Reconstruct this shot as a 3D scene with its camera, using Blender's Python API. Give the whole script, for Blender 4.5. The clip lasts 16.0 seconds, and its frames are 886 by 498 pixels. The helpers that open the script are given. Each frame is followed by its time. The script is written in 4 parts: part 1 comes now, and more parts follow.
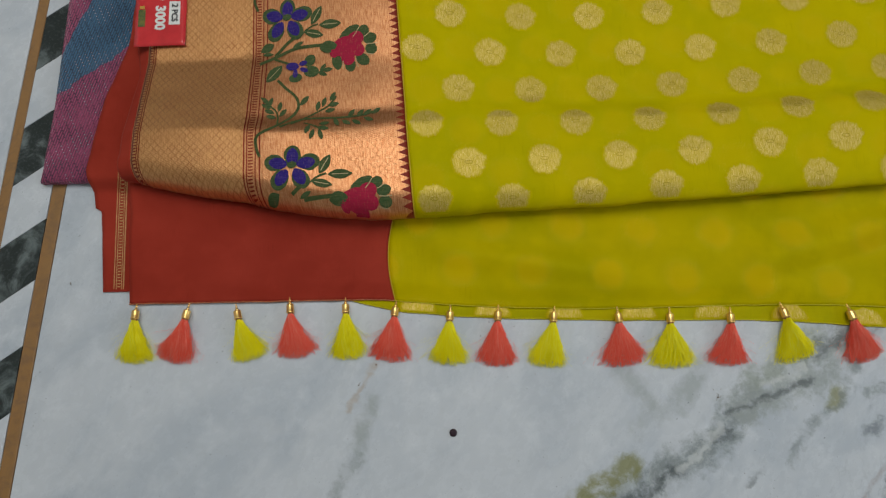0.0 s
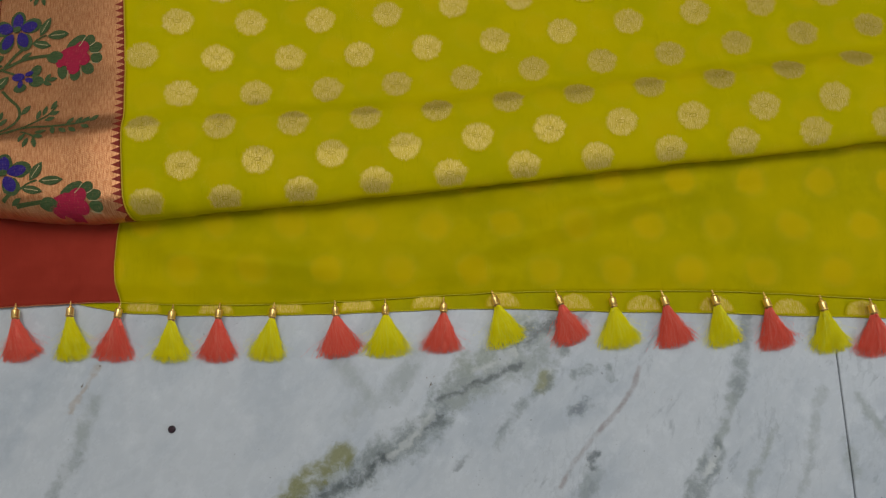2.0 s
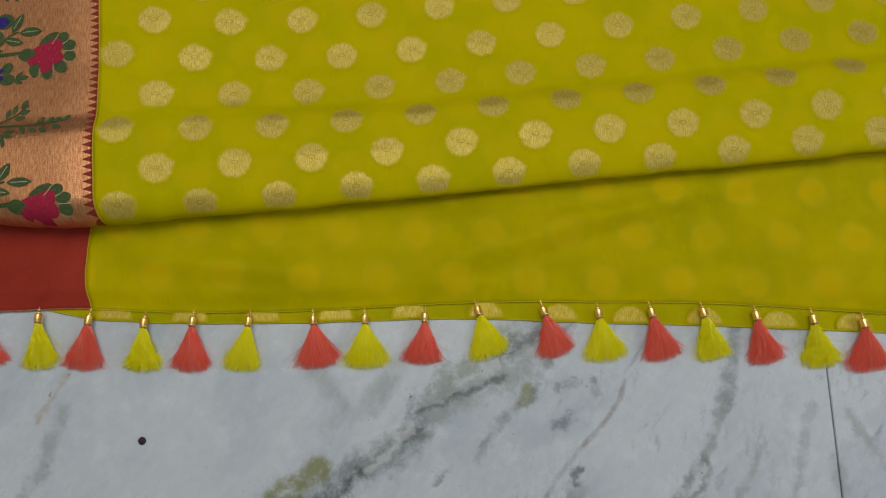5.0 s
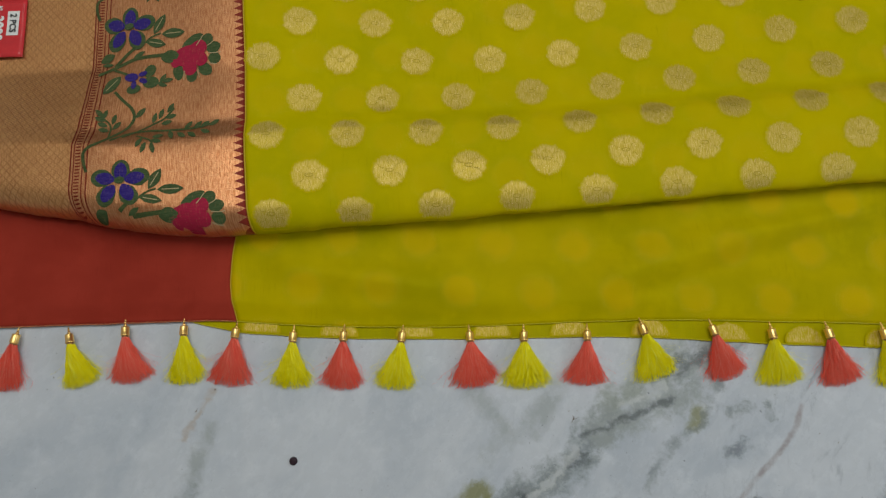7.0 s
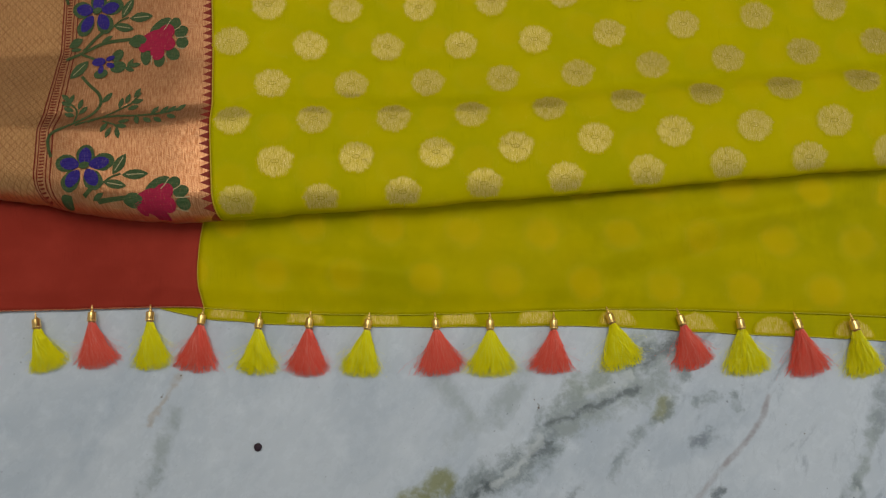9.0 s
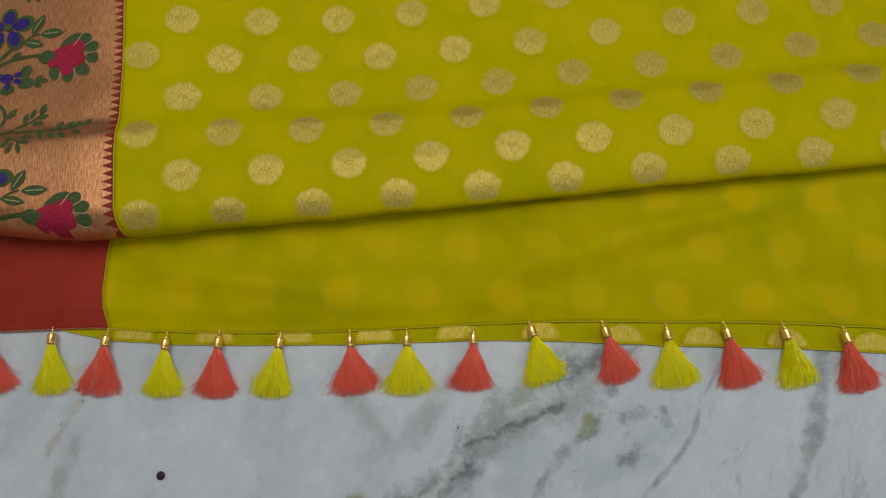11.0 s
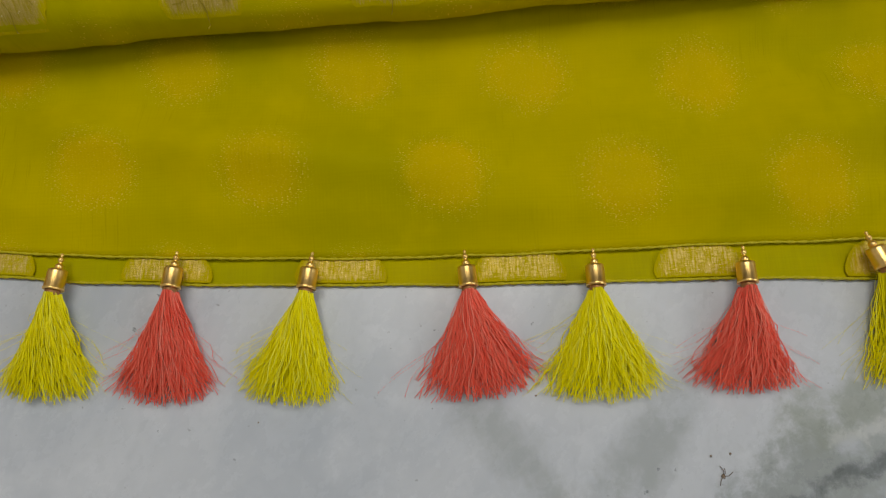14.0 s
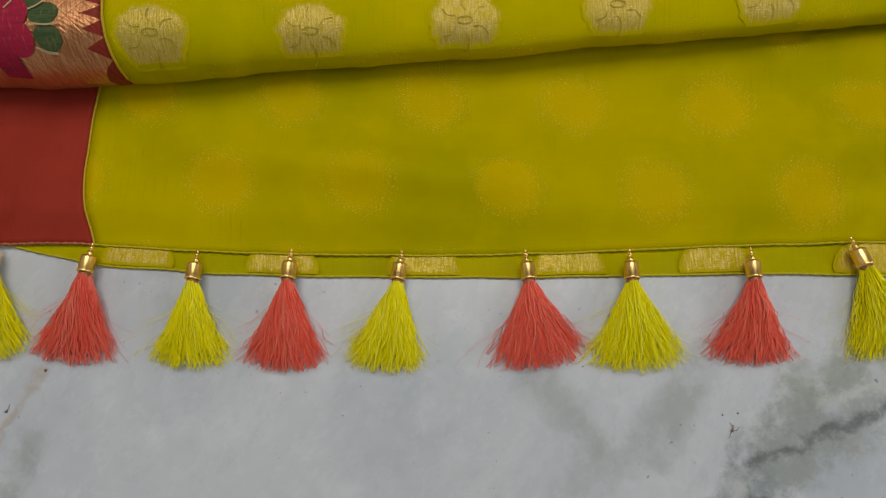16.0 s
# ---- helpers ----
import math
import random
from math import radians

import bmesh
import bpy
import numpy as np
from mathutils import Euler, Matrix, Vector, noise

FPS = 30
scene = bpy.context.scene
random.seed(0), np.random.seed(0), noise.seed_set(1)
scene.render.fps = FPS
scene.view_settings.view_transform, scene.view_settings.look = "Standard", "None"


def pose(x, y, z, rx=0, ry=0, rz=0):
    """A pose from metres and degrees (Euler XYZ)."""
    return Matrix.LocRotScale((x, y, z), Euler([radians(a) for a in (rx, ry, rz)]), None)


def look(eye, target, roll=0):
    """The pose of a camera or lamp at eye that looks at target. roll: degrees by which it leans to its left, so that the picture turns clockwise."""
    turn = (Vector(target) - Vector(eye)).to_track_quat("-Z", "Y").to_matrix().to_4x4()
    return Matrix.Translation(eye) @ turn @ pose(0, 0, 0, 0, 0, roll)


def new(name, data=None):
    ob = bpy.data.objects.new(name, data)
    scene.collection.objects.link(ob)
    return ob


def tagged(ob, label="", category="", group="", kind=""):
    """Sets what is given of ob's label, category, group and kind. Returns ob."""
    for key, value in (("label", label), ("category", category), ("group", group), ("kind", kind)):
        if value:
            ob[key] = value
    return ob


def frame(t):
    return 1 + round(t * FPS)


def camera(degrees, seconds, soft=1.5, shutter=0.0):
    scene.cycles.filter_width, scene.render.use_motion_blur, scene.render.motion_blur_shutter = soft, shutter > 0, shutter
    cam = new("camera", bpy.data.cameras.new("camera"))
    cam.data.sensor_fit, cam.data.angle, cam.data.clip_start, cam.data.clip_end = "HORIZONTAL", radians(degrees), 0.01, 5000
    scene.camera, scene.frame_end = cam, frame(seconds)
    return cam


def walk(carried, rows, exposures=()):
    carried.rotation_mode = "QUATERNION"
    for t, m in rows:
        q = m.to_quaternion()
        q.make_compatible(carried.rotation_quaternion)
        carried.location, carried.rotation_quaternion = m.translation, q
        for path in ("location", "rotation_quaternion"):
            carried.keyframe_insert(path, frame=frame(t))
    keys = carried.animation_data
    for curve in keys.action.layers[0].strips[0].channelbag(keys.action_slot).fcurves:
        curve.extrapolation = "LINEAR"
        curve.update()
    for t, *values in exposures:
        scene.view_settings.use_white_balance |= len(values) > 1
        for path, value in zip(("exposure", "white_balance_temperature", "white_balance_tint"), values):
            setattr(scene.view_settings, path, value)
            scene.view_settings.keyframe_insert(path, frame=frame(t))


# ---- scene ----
import functools

SECONDS = 16.0
cam = camera(72.0, SECONDS, soft=1.3)
PATH = [
    (0, (0.054, -0.061, 0.588), (0.033, 0.324, -1.374), -4.4),
    (0.5, (0.088, -0.067, 0.587), (0.076, 0.321, -1.375), -3.5),
    (1, (0.157, -0.066, 0.592), (0.151, 0.317, -1.371), -3.2),
    (1.5, (0.228, -0.078, 0.597), (0.236, 0.316, -1.364), -1.7),
    (2, (0.315, -0.084, 0.601), (0.333, 0.32, -1.358), -0.8),
    (2.5, (0.368, -0.09, 0.607), (0.407, 0.307, -1.353), 1.7),
    (3, (0.361, -0.09, 0.602), (0.406, 0.311, -1.356), 2.3),
    (5.5, (0.315, -0.069, 0.581), (0.34, 0.341, -1.376), 1.0),
    (6, (0.291, -0.063, 0.573), (0.308, 0.363, -1.381), 0.0),
    (6.5, (0.244, -0.057, 0.563), (0.254, 0.358, -1.394), -0.7),
    (7, (0.193, -0.055, 0.56), (0.186, 0.366, -1.395), -3.0),
    (7.5, (0.146, -0.048, 0.557), (0.121, 0.369, -1.399), -5.0),
    (8, (0.145, -0.05, 0.555), (0.106, 0.361, -1.402), -6.8),
    (8.5, (0.181, -0.054, 0.555), (0.15, 0.343, -1.405), -5.8),
    (9, (0.227, -0.058, 0.556), (0.204, 0.333, -1.405), -5.0),
    (9.5, (0.272, -0.067, 0.551), (0.249, 0.351, -1.405), -4.9),
    (9.7, (0.283, -0.063, 0.555), (0.271, 0.325, -1.407), -3.6),
    (11.8, (0.3, -0.077, 0.454), (0.286, 0.464, -1.472), -4.5),
    (12, (0.281, -0.047, 0.409), (0.293, 0.427, -1.534), -1.3),
    (12.5, (0.253, -0.053, 0.312), (0.253, 0.431, -1.628), -2.7),
    (13, (0.239, -0.055, 0.265), (0.214, 0.438, -1.673), -5.6),
    (13.5, (0.228, -0.063, 0.244), (0.199, 0.431, -1.693), -5.7),
    (14, (0.207, -0.066, 0.235), (0.177, 0.445, -1.699), -5.6),
    (14.5, (0.181, -0.071, 0.234), (0.145, 0.47, -1.691), -5.7),
    (15, (0.167, -0.071, 0.249), (0.133, 0.436, -1.686), -5.7),
    (15.5, (0.174, -0.078, 0.254), (0.135, 0.443, -1.677), -5.9),
    (16, (0.177, -0.072, 0.291), (0.146, 0.387, -1.655), -5.7),
]
walk(cam, [(t, look(eye, target, roll)) for t, eye, target, roll in PATH], exposures=[(0, 0.08, 6400, 7), (1.0, 0.0, 6400, 7), (2.5, -0.03, 6500, 9), (6, 0.0, 6450, 7), (9.5, -0.02, 6450, 7), (12.5, -0.05, 6600, 8), (14.5, 0.06, 6800, 11), (16, 0.04, 6800, 11)])

# ---- world and light ----
world = bpy.data.worlds.new("world")
scene.world = world
world.use_nodes = True
sky = world.node_tree.nodes.new("ShaderNodeTexSky")
sky.sky_type, sky.sun_disc = "NISHITA", False
sky.sun_elevation, sky.sun_rotation = radians(45), radians(20)
world.node_tree.links.new(sky.outputs[0], world.node_tree.nodes["Background"].inputs[0])
world.node_tree.nodes["Background"].inputs[1].default_value = 0.1


def area_lamp(name, m, sx, sy, watts, colour):
    data = bpy.data.lights.new(name, "AREA")
    data.shape, data.size, data.size_y = "RECTANGLE", sx, sy
    data.energy, data.color = watts, colour
    ob = new(name, data)
    ob.matrix_world = m
    return ob


# two unseen area lamps, added: a fill from overhead and a cool side fill
area_lamp("overhead_fill", look((0.25, 1.0, 2.62), (0.25, 0.8, 0.0)), 1.9, 1.2, 34, (1.0, 0.985, 0.95))
area_lamp("side_fill", look((2.78, -0.2, 1.55), (0.0, -0.2, 0.6)), 1.6, 1.5, 17, (0.90, 0.95, 1.0))


# ---- small node language for materials ----
class Sock:
    def __init__(self, mat, s):
        self.mat, self.s = mat, s

    def _m(self, op, other=None, third=None):
        return self.mat.math(op, self, other, third)

    def __add__(self, o): return self._m("ADD", o)
    def __sub__(self, o): return self._m("SUBTRACT", o)
    def __mul__(self, o): return self._m("MULTIPLY", o)
    def __truediv__(self, o): return self._m("DIVIDE", o)
    def __radd__(self, o): return self._m("ADD", o)
    def __rmul__(self, o): return self._m("MULTIPLY", o)
    def __rsub__(self, o): return self.mat.math("SUBTRACT", o, self)
    def abs(self): return self._m("ABSOLUTE")
    def fract(self): return self._m("FRACT")
    def sin(self): return self._m("SINE")
    def lt(self, o): return self._m("LESS_THAN", o)
    def gt(self, o): return self._m("GREATER_THAN", o)
    def max(self, o): return self._m("MAXIMUM", o)
    def min(self, o): return self._m("MINIMUM", o)


class Mat:
    def __init__(self, name):
        self.m = bpy.data.materials.new(name)
        self.m.use_nodes = True
        self.t = self.m.node_tree
        self.bsdf = self.t.nodes["Principled BSDF"]

    def put(self, socket, v):
        if isinstance(v, Sock):
            self.t.links.new(v.s, socket)
        elif isinstance(v, (tuple, list)) and len(v) == 3 and socket.type == "RGBA":
            socket.default_value = (*v, 1)
        else:
            socket.default_value = v

    def math(self, op, a, b=None, c=None):
        n = self.t.nodes.new("ShaderNodeMath")
        n.operation = op
        for i, v in enumerate((a, b, c)):
            if v is not None:
                self.put(n.inputs[i], v)
        return Sock(self, n.outputs[0])

    def vmath(self, op, a, b=None, scale=None, out=0):
        n = self.t.nodes.new("ShaderNodeVectorMath")
        n.operation = op
        self.put(n.inputs[0], a)
        if b is not None:
            self.put(n.inputs[1], b)
        if scale is not None:
            self.put(n.inputs["Scale"], scale)
        return Sock(self, n.outputs[out])

    def coord(self, which="Object"):
        n = self.t.nodes.new("ShaderNodeTexCoord")
        return Sock(self, n.outputs[which])

    def split(self, v):
        n = self.t.nodes.new("ShaderNodeSeparateXYZ")
        self.put(n.inputs[0], v)
        return [Sock(self, o) for o in n.outputs]

    def join(self, x, y, z=0.0):
        n = self.t.nodes.new("ShaderNodeCombineXYZ")
        for i, v in enumerate((x, y, z)):
            self.put(n.inputs[i], v)
        return Sock(self, n.outputs[0])

    def noise(self, v, scale, detail=3.0, rough=0.5, out=0, warp=0.0):
        n = self.t.nodes.new("ShaderNodeTexNoise")
        self.put(n.inputs["Vector"], v)
        n.inputs["Scale"].default_value, n.inputs["Detail"].default_value = scale, detail
        n.inputs["Roughness"].default_value, n.inputs["Distortion"].default_value = rough, warp
        return Sock(self, n.outputs[out])

    def step(self, v, lo, hi, to0=0.0, to1=1.0):
        n = self.t.nodes.new("ShaderNodeMapRange")
        n.interpolation_type = "SMOOTHSTEP"
        for i, x in enumerate((v, lo, hi, to0, to1)):
            self.put(n.inputs[i], x)
        return Sock(self, n.outputs[0])

    def mix(self, f, a, b):
        n = self.t.nodes.new("ShaderNodeMix")
        n.data_type = "RGBA"
        self.put(n.inputs[0], f)
        self.put(n.inputs[6], a)
        self.put(n.inputs[7], b)
        return Sock(self, n.outputs[2])

    def random(self):
        return Sock(self, self.t.nodes.new("ShaderNodeObjectInfo").outputs["Random"])

    def island(self):
        return Sock(self, self.t.nodes.new("ShaderNodeNewGeometry").outputs["Random Per Island"])

    def bump(self, h, dist, strength=1.0):
        n = self.t.nodes.new("ShaderNodeBump")
        n.inputs["Strength"].default_value, n.inputs["Distance"].default_value = strength, dist
        self.put(n.inputs["Height"], h)
        self.t.links.new(n.outputs[0], self.bsdf.inputs["Normal"])

    def set(self, **kw):
        names = dict(base="Base Color", rough="Roughness", metal="Metallic", sheen="Sheen Weight", spec="Specular IOR Level",
                     coat="Coat Weight", alpha="Alpha", srough="Sheen Roughness", stint="Sheen Tint", aniso="Anisotropic", sss="Subsurface Weight")
        for k, v in kw.items():
            self.put(self.bsdf.inputs[names[k]], v)
        return self


# ---- materials ----
def marble(name, tone=(0.585, 0.615, 0.655), veins=True):
    """Polished white marble with blue-grey clouds and the long grey-green veins of this floor."""
    M = Mat(name)
    p = M.coord()
    warp = M.vmath("SUBTRACT", M.noise(p, 22, 4, 0.6, out=1), (0.5, 0.5, 0.5))
    warp2 = M.vmath("SUBTRACT", M.noise(p, 85, 4, 0.65, out=1), (0.5, 0.5, 0.5))
    q = M.vmath("ADD", M.vmath("ADD", p, M.vmath("SCALE", warp, scale=0.022)), M.vmath("SCALE", warp2, scale=0.008))
    calm = M.vmath("ADD", p, M.vmath("SCALE", warp2, scale=0.004))
    x, y, z = M.split(p)
    # clouds drawn out along the grain of the stone
    along, across = x * 0.64 + y * 0.77, y * 0.64 - x * 0.77
    cloud = M.noise(M.join(along * 0.7, across * 1.4), 9, 6, 0.6, warp=0.6)
    fine = M.noise(M.join(along * 0.9, across * 1.2), 48, 8, 0.7)
    c = M.mix(M.step(cloud, 0.40, 0.70), tone, (tone[0] * 0.80, tone[1] * 0.83, tone[2] * 0.86))
    c = M.mix(M.step(fine, 0.54, 0.74) * 0.22, c, (0.36, 0.385, 0.41))
    c = M.mix(M.step(M.noise(p, 30, 6, 0.65), 0.48, 0.80) * 0.5, c, (0.76, 0.785, 0.82))
    grit = M.noise(p, 75, 7, 0.68)
    if veins:
        patchy = M.step(M.noise(q, 55, 6, 0.66), 0.34, 0.58, 0.25, 1.0)
        mottle = M.noise(q, 120, 6, 0.7)

        def vein(c, line, width, soft, colour, strength, rag=0.5, q=q):
            """A ragged, patchy streak of colour along a broken line."""
            qx, qy, _ = M.split(q)
            near = None
            for (ax, ay), (bx, by) in zip(line[:-1], line[1:]):
                dx, dy = bx - ax, by - ay
                ll = max(dx * dx + dy * dy, 1e-8)
                t = ((qx - ax) * (dx / ll) + (qy - ay) * (dy / ll)).max(0.0).min(1.0)
                ex, ey = qx - ax - t * dx, qy - ay - t * dy
                d = M.math("SQRT", ex * ex + ey * ey)
                near = d if near is None else near.min(d)
            near = near + (grit - 0.5) * (soft * rag * 1.8) + (mottle - 0.5) * (soft * rag * 0.9)
            return M.mix(M.step(near, width, width + soft * 0.7, strength, 0.0) * patchy, c, colour)

        grey, dark, olive, rust = (0.215, 0.245, 0.245), (0.075, 0.09, 0.095), (0.235, 0.235, 0.085), (0.33, 0.285, 0.29)
        pale, white = (0.34, 0.37, 0.365), (0.70, 0.72, 0.72)
        # the broad grey-green band
        c = vein(c, [(0.10, -0.245), (0.161, -0.200), (0.247, -0.160), (0.279, -0.143), (0.302, -0.126), (0.313, -0.108), (0.336, -0.096)], 0.006, 0.022, grey, 0.85, 0.9)
        c = vein(c, [(0.325, -0.100), (0.375, -0.080), (0.410, -0.062), (0.445, -0.015)], 0.009, 0.026, pale, 0.9, 0.9)
        c = vein(c, [(0.335, -0.075), (0.380, -0.058), (0.400, -0.035)], 0.006, 0.016, (0.30, 0.33, 0.28), 0.7, 0.8)
        c = vein(c, [(0.150, -0.215), (0.195, -0.184), (0.232, -0.172), (0.262, -0.160)], 0.001, 0.013, dark, 0.6, 1.2)
        c = vein(c, [(0.306, -0.106), (0.334, -0.101), (0.362, -0.090), (0.392, -0.076)], 0.0004, 0.007, dark, 0.65, 1.2)
        c = vein(c, [(0.296, -0.131), (0.306, -0.126)], 0.002, 0.008, dark, 0.70, 1.2)
        c = vein(c, [(0.247, -0.163), (0.256, -0.158)], 0.0006, 0.006, dark, 0.6, 1.2)
        c = vein(c, [(0.395, -0.052), (0.420, -0.040)], 0.003, 0.012, dark, 0.55, 1.0)
        c = vein(c, [(0.158, -0.192), (0.185, -0.172), (0.207, -0.158), (0.214, -0.150)], 0.006, 0.014, olive, 0.85, 0.6)
        c = vein(c, [(0.404, -0.100), (0.412, -0.090)], 0.003, 0.012, olive, 0.75)
        # pale crystals in the band
        c = vein(c, [(0.262, -0.157), (0.280, -0.146), (0.300, -0.118)], 0.0, 0.009, white, 0.55, 1.6)
        c = vein(c, [(0.345, -0.083), (0.385, -0.066)], 0.0, 0.010, white, 0.55, 1.6)
        # threads beside the band
        c = vein(c, [(0.362, -0.150), (0.374, -0.132), (0.392, -0.112), (0.412, -0.100), (0.440, -0.060)], 0.0, 0.009, grey, 0.65, 1.2)
        c = vein(c, [(0.320, -0.170), (0.333, -0.158)], 0.0, 0.006, dark, 0.5, 1.4)
        c = vein(c, [(0.503, -0.088), (0.496, -0.105), (0.481, -0.124), (0.449, -0.153), (0.430, -0.173), (0.417, -0.192)], 0.0005, 0.0045, rust, 0.8, 0.5, calm)
        # the grey vein with its crystal knot, farther along
        c = vein(c, [(0.618, -0.030), (0.604, -0.084), (0.590, -0.121)], 0.003, 0.010, grey, 0.7, 0.8)
        c = vein(c, [(0.590, -0.121), (0.575, -0.152), (0.566, -0.165)], 0.0015, 0.008, pale, 0.85, 0.8)
        c = vein(c, [(0.566, -0.167), (0.550, -0.192), (0.539, -0.216), (0.520, -0.260)], 0.005, 0.010, grey, 0.75, 0.8)
        c = vein(c, [(0.567, -0.168), (0.553, -0.187)], 0.0008, 0.005, white, 0.8, 1.3)
        # soft drops of grey
        c = vein(c, [(0.212, -0.066), (0.224, -0.082), (0.238, -0.097)], 0.002, 0.016, pale, 0.6, 0.45)
        c = vein(c, [(0.266, -0.096), (0.278, -0.080), (0.290, -0.062)], 0.003, 0.015, pale, 0.65, 0.45)
        c = vein(c, [(0.225, -0.120), (0.255, -0.100)], 0.002, 0.016, pale, 0.4, 0.8)
        # small dark clots
        c = vein(c, [(0.452, -0.164), (0.450, -0.178)], 0.0, 0.008, dark, 0.8, 1.4)
        c = vein(c, [(0.449, -0.182), (0.440, -0.200)], 0.003, 0.014, grey, 0.6, 1.0)
        c = vein(c, [(0.440, -0.092), (0.456, -0.088)], 0.001, 0.010, grey, 0.7, 1.4)
        c = vein(c, [(0.474, -0.088), (0.478, -0.098)], 0.0, 0.008, grey, 0.75, 1.4)
        c = vein(c, [(0.436, -0.128), (0.450, -0.119)], 0.001, 0.009, (0.13, 0.15, 0.17), 0.65, 1.4)
        # near the seam of the cloth
        c = vein(c, [(-0.022, -0.055), (-0.036, -0.080), (-0.044, -0.100)], 0.0, 0.007, (0.42, 0.33, 0.25), 0.55, 1.0)
        c = vein(c, [(-0.024, -0.088), (-0.030, -0.110), (-0.036, -0.135)], 0.002, 0.014, pale, 0.7)
        c = vein(c, [(-0.036, -0.140), (-0.060, -0.180), (-0.080, -0.215)], 0.001, 0.012, grey, 0.6, 0.9)
        # streaks on the far slab
        c = vein(c, [(0.709, -0.129), (0.729, -0.168), (0.746, -0.195), (0.775, -0.240)], 0.001, 0.010, pale, 0.7, 0.9)
        c = vein(c, [(0.780, -0.080), (0.798, -0.130), (0.815, -0.160)], 0.004, 0.014, pale, 0.7, 0.9)
        c = vein(c, [(0.627, -0.150), (0.601, -0.184), (0.580, -0.230)], 0.0, 0.009, pale, 0.75, 1.2)
        c = vein(c, [(0.676, -0.120), (0.655, -0.175), (0.628, -0.240)], 0.0, 0.010, pale, 0.55, 1.1)
        c = vein(c, [(0.690, -0.170), (0.694, -0.195)], 0.002, 0.012, pale, 0.7, 1.0)
        # short slanting dashes on the streaky side of the stone
        dashes = M.step(M.noise(M.vmath("ADD", M.join(along * 14.0, across * 60.0), M.vmath("SCALE", warp, scale=1.2)), 1.0, 5, 0.6), 0.57, 0.70)
        c = M.mix(dashes * M.step(M.noise(p, 13, 3), 0.42, 0.58) * M.step(x, 0.24, 0.45, 0.1, 0.7), c, (0.26, 0.29, 0.325))
    # hair veins along the stone
    run = M.join(x * 0.42 + y * 0.30, y * 0.35 - x * 1.0)
    hair = (M.noise(M.vmath("ADD", run, M.vmath("SCALE", warp2, scale=0.012)), 26, 4, 0.6) - 0.5).abs()
    c = M.mix(M.step(hair, 0.0, 0.022, 0.3, 0.0) * M.step(M.noise(p, 9, 3), 0.47, 0.62) * M.step(x, 0.32, 0.5, 0.15, 1.0), c, (0.30, 0.33, 0.36))
    c = M.mix(M.step(M.noise(run, 60, 7, 0.7), 0.58, 0.70) * 0.5 * M.step(M.noise(p, 11, 2), 0.40, 0.58) * M.step(x, 0.22, 0.45, 0.25, 1.0), c, (0.30, 0.33, 0.365))
    pit = M.step(M.noise(p, 190, 2), 0.735, 0.78)
    c = M.mix(pit * 0.6, c, (0.16, 0.17, 0.18))
    fleck = M.step(M.noise(p, 240, 3, 0.6), 0.67, 0.73) * M.step(M.noise(p, 14, 2), 0.45, 0.6)
    c = M.mix(fleck * 0.7, c, (0.13, 0.145, 0.16))
    M.set(base=c, rough=M.step(fine, 0.3, 0.8, 0.22, 0.36), spec=0.4)
    M.bump(M.noise(p, 60, 4), 0.0003, 0.3)
    return M.m


def stone(name, a, b, scale, rough):
    M = Mat(name)
    p = M.coord()
    n = M.noise(p, scale, 6, 0.65, warp=1.2)
    c = M.mix(M.step(n, 0.42, 0.7), a, b)
    M.set(base=M.mix(M.step(M.noise(p, 400, 2), 0.5, 0.8) * 0.3, c, b), rough=rough)
    M.bump(M.noise(p, 180, 3), 0.0004, 0.4)
    return M.m


def weave(M, p, warp_scale=4200, depth=0.00010, soft=0.08):
    """Fine cross threads of a woven cloth, as relief."""
    x, y, z = M.split(p)
    h = (x * warp_scale).sin() * 0.5 + (y * warp_scale * 0.9).sin() * 0.5
    slub = M.noise(M.join(x * 3.0, y * 160.0), 14, 3)
    slub2 = M.noise(M.join(x * 160.0, y * 3.0), 14, 3)
    M.bump(h * soft + slub * 0.2 + slub2 * 0.2, depth * 4, 0.3)
    return slub, slub2


